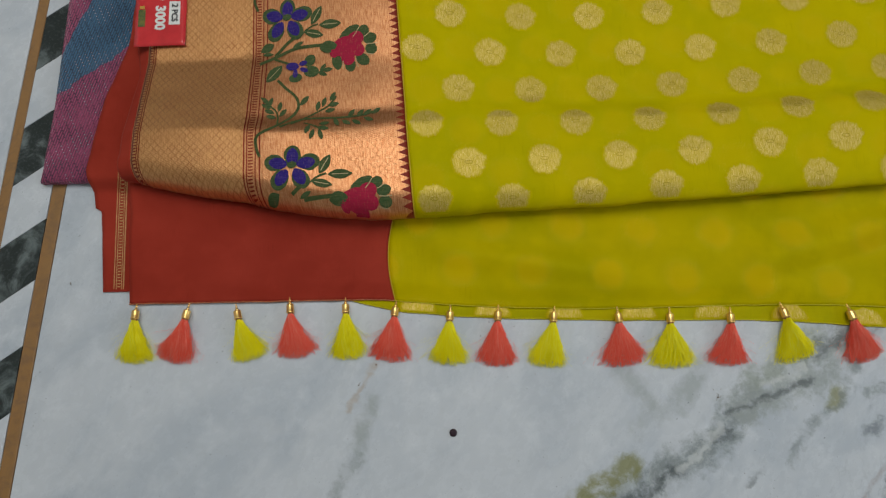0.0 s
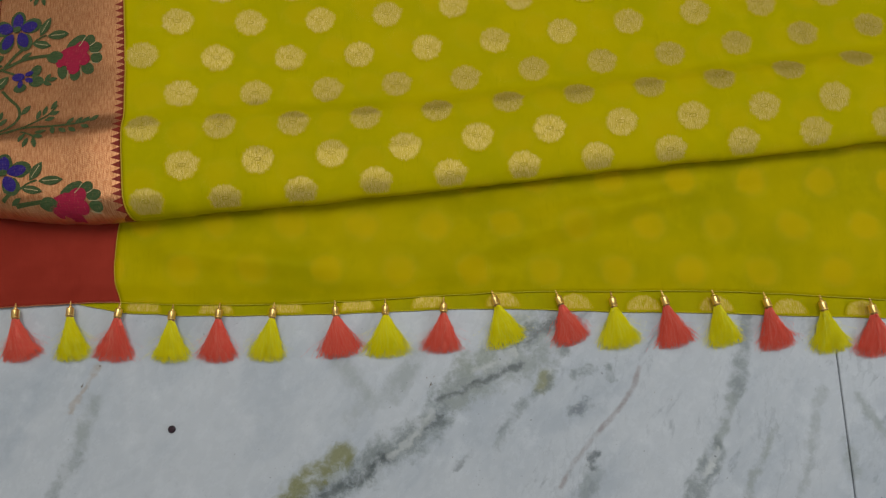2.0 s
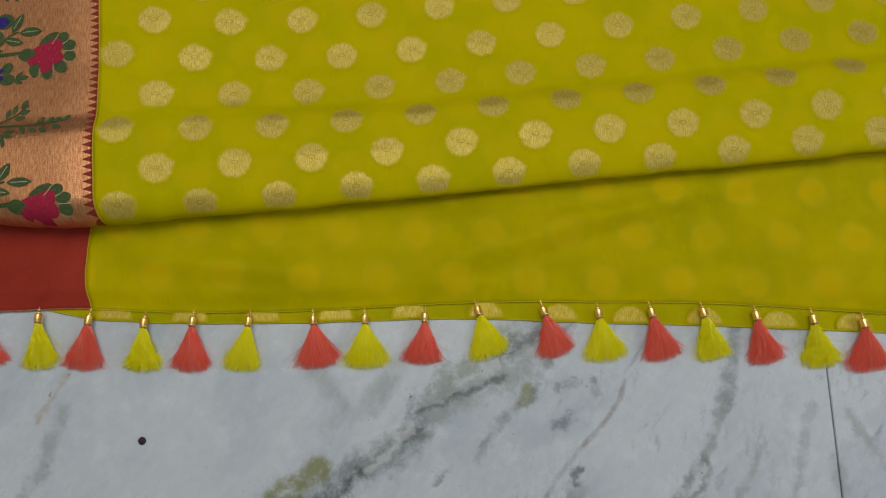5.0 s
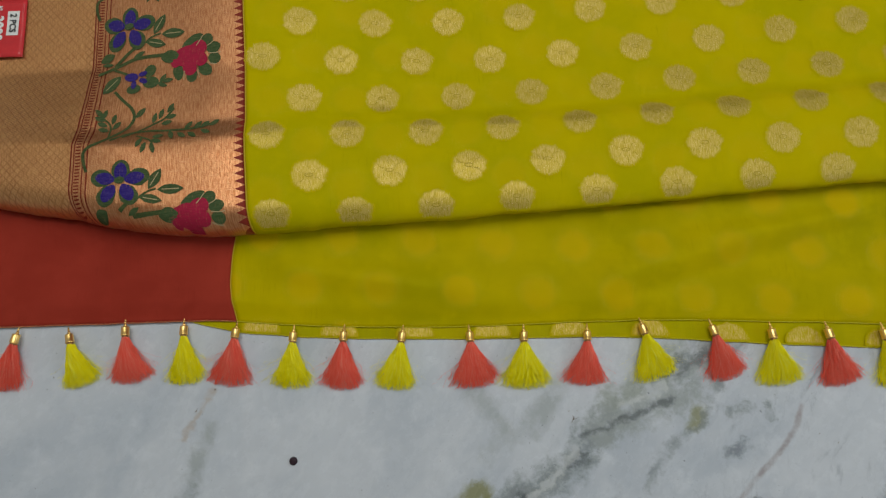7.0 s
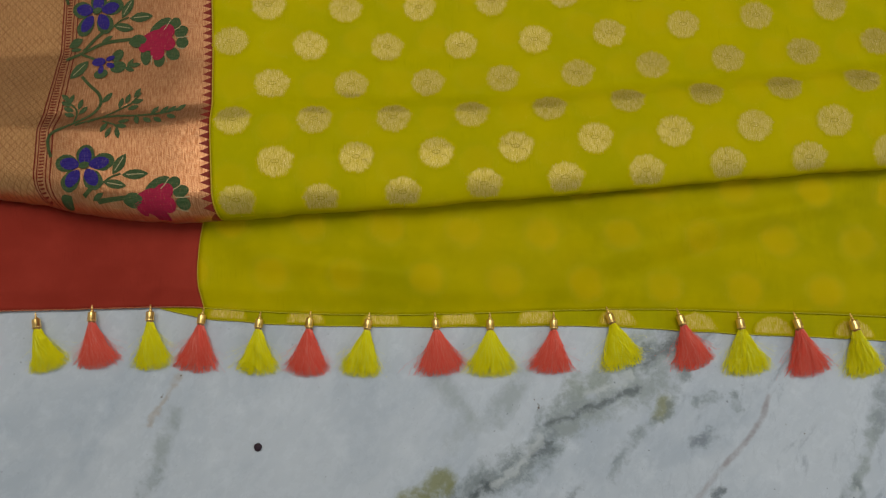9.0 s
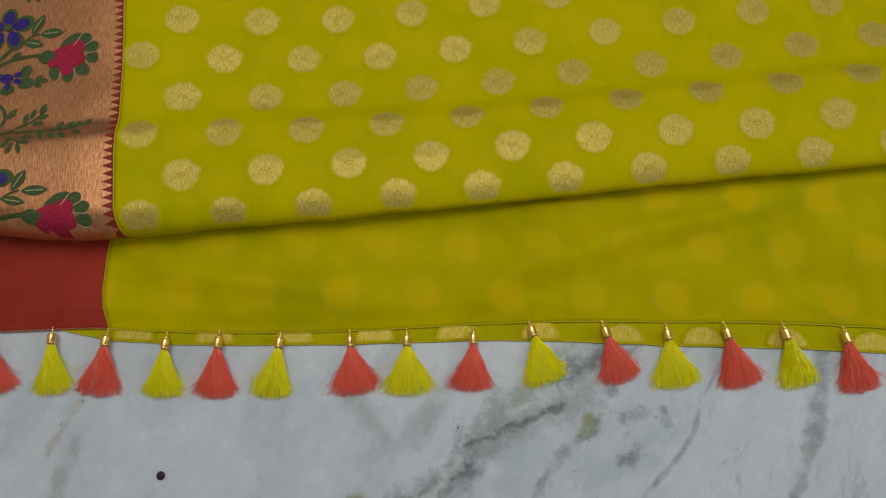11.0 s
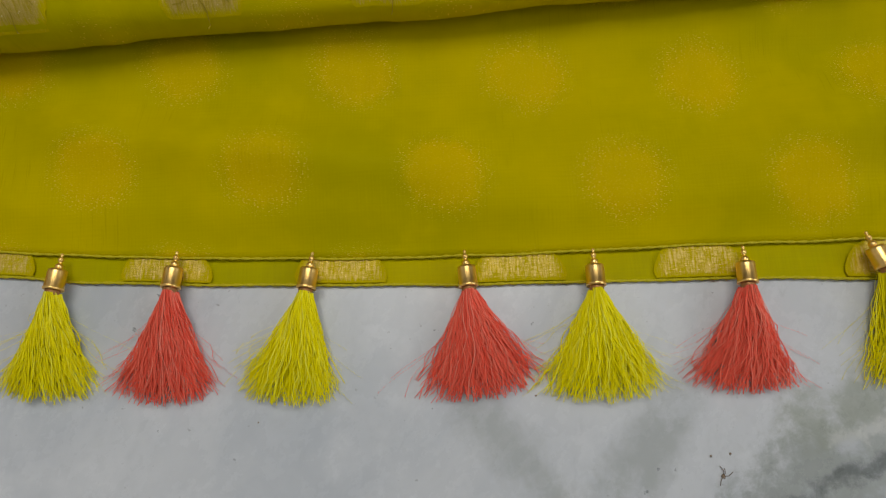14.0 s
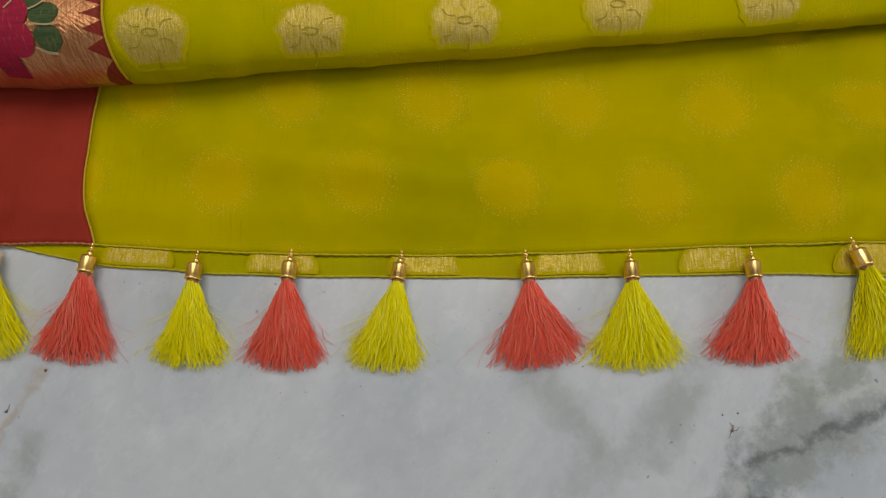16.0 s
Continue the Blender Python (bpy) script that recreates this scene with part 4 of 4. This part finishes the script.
        for x, y, rx, ry, t in ((335, 326, 34, 28, 60), (346, 385, 40, 30, 0), (266, 418, 34, 24, 10)):
            self.blob("woven_petal", x, y, rx, ry, t, m_leaf, 0.00045)
        for x, y, rx, ry, t in ((247, 356, 34, 22, 0), (302, 340, 22, 13, 20), (264, 396, 13, 22, 0), (308, 376, 22, 13, -20)):
            self.blob("woven_petal", x, y, rx, ry, t, m_blue, 0.0008)
        self.twig((405, 368, 60), (430, 378, 10), (405, 398, -20))
        self.twig((490, 662, -60), (540, 664, -30), (590, 664, -30), (650, 648, -20), (560, 612, 55), (605, 612, 50), (640, 610, 40), (685, 602, 35))
        self.twig((390, 568, 80), (420, 548, 75), (452, 592, 15), (470, 562, 15), (462, 520, 60))
        self.twig((432, 668, 10), (430, 694, -10), (418, 728, -70), (376, 726, 70), (352, 700, 70))
        self.twig((130, 568, -25), (148, 596, -20), (160, 625, -15), (198, 570, 80), (216, 602, 50), (150, 545, 75), (122, 538, -40))


Flowers(-0.119, 0.453).build()
Flowers(-0.104, 0.289).build()
UY = 0.00019
Flowers(-0.089, 0.1255).build()

# ---- tassels along the hem ----
def lathe(profile, sides=20):
    verts, faces = [], []
    for r, h in profile:
        verts += [(r * math.cos(2 * math.pi * k / sides), -h, r * math.sin(2 * math.pi * k / sides)) for k in range(sides)]
    for i in range(len(profile) - 1):
        faces += [(i * sides + k, i * sides + (k + 1) % sides, (i + 1) * sides + (k + 1) % sides, (i + 1) * sides + k) for k in range(sides)]
    return verts, faces


CAP = mesh_of("cap", *lathe([(0.0, 0.0014), (0.0024, 0.0014), (0.0031, 0.0015), (0.0034, 0.0018), (0.0035, 0.0026), (0.00362, 0.0086), (0.0038, 0.0089), (0.0038, 0.0096), (0.0036, 0.0098), (0.0030, 0.0097), (0.0026, 0.0078)]), m_cap)
COLLAR = mesh_of("collar", *lathe([(0.0024, 0.0088), (0.0027, 0.0099), (0.0028, 0.0106), (0.0026, 0.0116), (0.0023, 0.0120)]), m_collar)
BEAD = mesh_of("bead", *lathe([(0.0, 0.0018), (0.0011, 0.0016), (0.0015, 0.0007), (0.0015, -0.0002), (0.0010, -0.0010), (0.0004, -0.0014), (0.0009, -0.0018), (0.0011, -0.0026), (0.0008, -0.0034), (0.0003, -0.0037), (0.0006, -0.0042), (0.0006, -0.0049), (0.0, -0.0053)], 12), m_cap)


def tassel(top, tip, material, colour, seed, width):
    """A tassel lying down: skirt of loose threads below a gold cap, turned from its top to its tip."""
    r = random.Random(seed)
    d = Vector((tip[0] - top[0], tip[1] - top[1]))
    length = d.length - 0.0105
    verts, faces = [], []

    # a solid heart of packed thread
    bend = r.uniform(-0.003, 0.003)
    for i in range(9):
        t = i / 8
        half, belly = 0.0020 + (width * 0.5 * 0.52 - 0.002) * t ** 1.2, 0.0030 + 0.0045 * math.sin(math.pi * min(t * 0.62 + 0.12, 1))
        base = 0.0048 * (1 - t) ** 1.6 + 0.0004
        verts += [(half * math.cos(a) + bend * t * t, -0.0108 - length * 0.72 * t, base + belly * (0.80 if t < 1 else 0.1) * max(0.0, math.sin(a))) for a in spread(0, math.pi, 9)]
    faces += grid_faces(9, 9)
    # threads leave the cap together, wave apart and end raggedly; a few loose ones stand off at the sides
    n, seg, loose = 560, 13, 20
    g = np.random.default_rng(seed)
    t = np.linspace(0, 1, seg)[None, :]
    u = g.uniform(-1, 1, (n, 1))
    u = np.sign(u) * np.abs(u) ** 0.9
    stray = (np.arange(n) < loose)[:, None]
    h = np.sqrt(np.maximum(0, 1 - u * u)) * g.uniform(0.55, 1.0, (n, 1))
    ln = length * (g.uniform(0.80, 1.06, (n, 1)) - 0.10 * u * u)
    ln = np.where(stray, length * g.uniform(0.45, 0.98, (n, 1)), ln)
    side = np.sign(g.uniform(-1, 1, (n, 1)))
    sx = np.where(stray, side * width * g.uniform(0.46, 0.78, (n, 1)), u * width * 0.5 * g.uniform(0.82, 1.08, (n, 1)))
    curl, ph, wig = g.uniform(0.0002, 0.0026, (n, 1)) * np.where(stray, 1.8, 1), g.uniform(0, 6.28, (n, 1)), g.uniform(4, 14, (n, 1))
    x = u * 0.0025 * (1 - t) + sx * t ** np.where(stray, g.uniform(1.3, 2.4, (n, 1)), g.uniform(1.0, 1.35, (n, 1))) + curl * np.sin(ph + wig * t) * t ** 0.6 + bend * t * t
    x = x + g.uniform(-0.0048, 0.0048, (n, 1)) * np.maximum(0, t - 0.70) * 3.2
    x = x + np.where(stray, 0, g.uniform(-0.0007, 0.0007, (n, seg)) * t)
    belly = 0.0030 + 0.0050 * np.sin(np.pi * np.minimum(t * 0.62 + 0.12, 1))
    z = 0.0048 * (1 - t) ** 1.6 + 0.0006 + h * belly * (1.0 - 0.45 * t ** 4) + curl * 0.5 * np.cos(ph + wig * 0.8 * t)
    z = np.maximum(np.where(stray, 0.0045 * (1 - t) + 0.0006, z), 0.0004)
    y = -0.0108 - ln * t
    rad = g.uniform(0.00018, 0.00031, (n, 1)) * np.where(stray, 0.5, 1) * (1 - 0.3 * t)
    ring = [(math.cos(a), math.sin(a)) for a in (0.5, 2.594, 4.689)]
    tube_v = np.stack([np.stack([x + rad * c, y, z + rad * w], -1) for c, w in ring], 2).reshape(-1, 3)
    o = len(verts)
    verts += [tuple(v) for v in tube_v.tolist()]
    for k in range(n):
        for i in range(seg - 1):
            q = o + (k * seg + i) * 3
            faces += [(q, q + 1, q + 4, q + 3), (q + 1, q + 2, q + 5, q + 4), (q + 2, q, q + 3, q + 5)]
    skirt = part_me("tassel", mesh_of("tassel", verts, faces, material), saree, colour + " silk thread tassel with polished gold cap")
    skirt.matrix_basis = pose(top[0], top[1], 0, 0, 0, math.degrees(math.atan2(d.x, -d.y)))
    lay = pose(0, 0, 0.0068, -4, 0, 0)
    for nm, me, lab in (("cap", CAP, "polished gold cap"), ("collar", COLLAR, "copper collar"), ("bead", BEAD, "small gold bead")):
        ob = part_me(nm, me, skirt, lab)
        ob.matrix_basis = lay
    return skirt


# top of the cap, then the middle of the skirt's end
TOPS = [(-0.248, 0.0015), (-0.198, 0.0008), (-0.151, -0.001), (-0.100, 0.0040), (-0.0465, 0.0030), (0.0015, -0.001), (0.0535, -0.0063), (0.0990, -0.0073), (0.152, -0.0098), (0.2120, -0.0115), (0.2610, -0.0130),
        (0.3180, -0.0143), (0.3670, -0.0105), (0.4295, -0.0138), (0.4825, -0.0185), (0.5325, -0.0200), (0.582, -0.0225), (0.632, -0.0278), (0.686, -0.0338), (0.734, -0.0398), (0.784, -0.0458)]
TIPS = [(-0.2505, -0.0485), (-0.209, -0.049), (-0.139, -0.0485), (-0.0955, -0.0470), (-0.0450, -0.049), (-0.0050, -0.052), (0.0490, -0.056), (0.0950, -0.0585), (0.1445, -0.0605), (0.2155, -0.061), (0.2600, -0.0635),
        (0.3155, -0.0625), (0.381, -0.0590), (0.4425, -0.0610), (0.4875, -0.0685), (0.542, -0.0700), (0.591, -0.0720), (0.639, -0.0780), (0.691, -0.0840), (0.737, -0.0900), (0.790, -0.0950)]
WIDE = (33, 36, 32, 37, 33, 37, 34, 34, 34, 42, 43, 35, 37, 35, 41, 36, 34, 34, 38, 43, 36)
for k, (top, tip) in enumerate(zip(TOPS, TIPS)):
    yellow = k % 2 == 0
    tassel(top, tip, m_yellow if yellow else m_coral, "lemon-yellow" if yellow else "coral-red", 20 + k, WIDE[k] * 0.001)

# ---- mat under the folded side ----
def rush_mat():
    ob = tagged(empty("mat", (-0.30, 0.3, 0)), "woven plastic mat in blue and magenta bands, under the saree", "mat")
    corners = lambda y: (lerp_table(y, [(0.131, -0.352), (0.21, -0.346), (0.32, -0.343), (0.9, -0.32)]), -0.215)
    bm = bmesh.new()
    prof = [(0.0, 0.0005), (-0.0012, 0.002), (-0.0016, 0.005), (-0.0010, 0.0085), (0.0008, 0.0103), (0.004, 0.011)]
    rows = spread(0.131, 0.9, 60)
    prev = None
    first = []
    for y in rows:
        l, r = corners(y)
        ring = [bm.verts.new((l + dx + 0.0006 * wave(0, y, 80, 2), y, z)) for dx, z in prof]
        ring += [bm.verts.new((l + 0.006 + (r - l - 0.006) * i / 10, y, 0.011 + 0.0006 * wave(l + i * 0.01, y, 30, 3))) for i in range(11)]
        if prev:
            for a in range(len(ring) - 1):
                bm.faces.new((prev[a], prev[a + 1], ring[a + 1], ring[a]))
        else:
            first = ring
        prev = ring
    # rounded near edge
    low = [bm.verts.new((v.co.x, v.co.y - 0.0016, min(v.co.z, 0.0075))) for v in first]
    base = [bm.verts.new((v.co.x, v.co.y - 0.0010, 0.0004)) for v in first]
    for a in range(len(first) - 1):
        bm.faces.new((low[a], low[a + 1], first[a + 1], first[a]))
        bm.faces.new((base[a], base[a + 1], low[a + 1], low[a]))
    for fc in bm.faces:
        fc.smooth = True
    bmesh.ops.recalc_face_normals(bm, faces=bm.faces)
    body = part("mat_body", bm, m_mat, ob)
    body.matrix_basis = Matrix.Translation((0.30, -0.3, 0))


rush_mat()


# ---- price tag on the border ----
def price_tag():
    ob = tagged(empty("price_tag", (-0.227, 0.284, 0.0)), "glossy red price card with white printing, lying on the border", "price tag")
    ob.matrix_basis = pose(-0.2330, 0.2935, 0.0300, 0, 1.0, 1.5)
    W, H = 0.051, 0.062
    nx, ny = 12, 14
    bend = lambda x, y: 0.0012 * math.sin((x / W + 0.5) * 3.0) + 0.0018 * (y / H) ** 2 + 0.0008 * math.exp(-((x + W / 2) / 0.008) ** 2)
    verts = [(x, y, bend(x, y)) for x in spread(-W / 2, W / 2, nx) for y in spread(-H / 2, H / 2, ny)]
    card = part_me("card", mesh_of("card", verts, grid_faces(nx, ny), m_tag), ob)
    s = card.modifiers.new("thickness", "SOLIDIFY")
    s.thickness = 0.0004

    def flat(name, x0, y0, x1, y1, material, lift, label=""):
        g = 6
        vs = [(x, y, bend(x, y) + lift) for x in spread(x0, x1, g) for y in spread(y0, y1, g)]
        return part_me(name, mesh_of(name, vs, grid_faces(g, g), material), ob, label)

    flat("sticker", 0.0085, -0.008, 0.0195, 0.018, m_white, 0.0004, "white paper sticker")
    flat("printed_mark", -0.0225, -0.009, -0.0155, 0.010, m_logo, 0.0004, "dark green and gold printed mark")
    flat("printed_mark", -0.0215, 0.011, -0.0165, 0.014, m_gold_print, 0.0004, "gold printed mark")

    def words(name, text, x, y, size, material, lift, bold):
        cu = bpy.data.curves.new(name, "FONT")
        cu.body, cu.size, cu.offset, cu.extrude = text, size, bold, 0.00005
        cu.align_x, cu.align_y = "CENTER", "CENTER"
        tmp = new(name, cu)
        me = bpy.data.meshes.new_from_object(tmp.evaluated_get(bpy.context.evaluated_depsgraph_get()))
        bpy.data.objects.remove(tmp)
        for v in me.vertices:
            px, py = x + v.co.y, y - v.co.x
            v.co = (px, py, bend(px, py) + lift + v.co.z)
        me.materials.clear()
        me.materials.append(material)
        part_me(name, me, ob)

    words("lettering", "2 PCS", 0.014, 0.005, 0.0082, m_ink, 0.0009, 0.0002)
    words("lettering", "3000", -0.0005, 0.000, 0.0135, m_white, 0.0006, 0.0006)
    words("lettering", "₹", -0.0005, 0.0215, 0.0085, m_white, 0.0006, 0.0003)
    flat("pen_stroke", -0.006, -0.0125, 0.005, -0.0119, m_white, 0.0009)


price_tag()

# ---- small things on the floor ----
def felt_dot():
    bm = bmesh.new()
    bmesh.ops.create_uvsphere(bm, u_segments=20, v_segments=10, radius=0.0036)
    for v in bm.verts:
        v.co.z = max(v.co.z * 0.42, -0.0009) + 0.0009
        v.co.x *= 1 + 0.1 * wave(v.co.x * 200, v.co.y * 200, 1, 0)
    for fc in bm.faces:
        fc.smooth = True
    ob = part("stick_on_dot", bm, m_seed, None)
    ob.location = (0.0535, -0.1195, 0)
    tagged(ob, "small dark plum felt dot stuck on the marble", "dot")


felt_dot()


def crumb(x, y, size, seed, legs=0):
    r = random.Random(seed)
    bm = bmesh.new()
    bmesh.ops.create_icosphere(bm, subdivisions=1, radius=size)
    for v in bm.verts:
        v.co *= r.uniform(0.6, 1.2)
        v.co.z = max(v.co.z * 0.5, -size * 0.3) + size * 0.3
    me = bpy.data.meshes.new("crumb")
    bm.to_mesh(me)
    bm.free()
    verts, faces = [tuple(v.co) for v in me.vertices], [tuple(p.vertices) for p in me.polygons]
    for k in range(legs):
        a = r.uniform(0, 6.28)
        l = size * r.uniform(2.5, 4.5)
        v, f = tube([(0, 0, size * 0.4), (math.cos(a) * l * 0.5, math.sin(a) * l * 0.5, size * 0.6), (math.cos(a + 0.3) * l, math.sin(a + 0.3) * l, 0.0002)], 0.00014, 3)
        o = len(verts)
        verts += v
        faces += [tuple(i + o for i in q) for q in f]
    ob = new("crumb", mesh_of("crumb", verts, faces, m_speck))
    ob.location = (x, y, 0)
    tagged(ob, "tiny dark brown crumb of dirt on marble", "crumb", "crumbs on the floor")


for k, (x, y, s, legs) in enumerate(((0.3010, -0.0925, 0.0009, 4), (0.2975, -0.0855, 0.0006, 0), (0.3045, -0.0850, 0.0005, 0), (0.132, -0.068, 0.0004, 0), (-0.0345, -0.0745, 0.0008, 1), (-0.018, -0.056, 0.0009, 0), (-0.318, 0.029, 0.0007, 4), (0.318, -0.160, 0.0005, 0), (0.236, -0.062, 0.0004, 0), (0.53, -0.12, 0.0006, 0), (0.515, -0.112, 0.0005, 0))):
    crumb(x, y, s, 60 + k, legs)
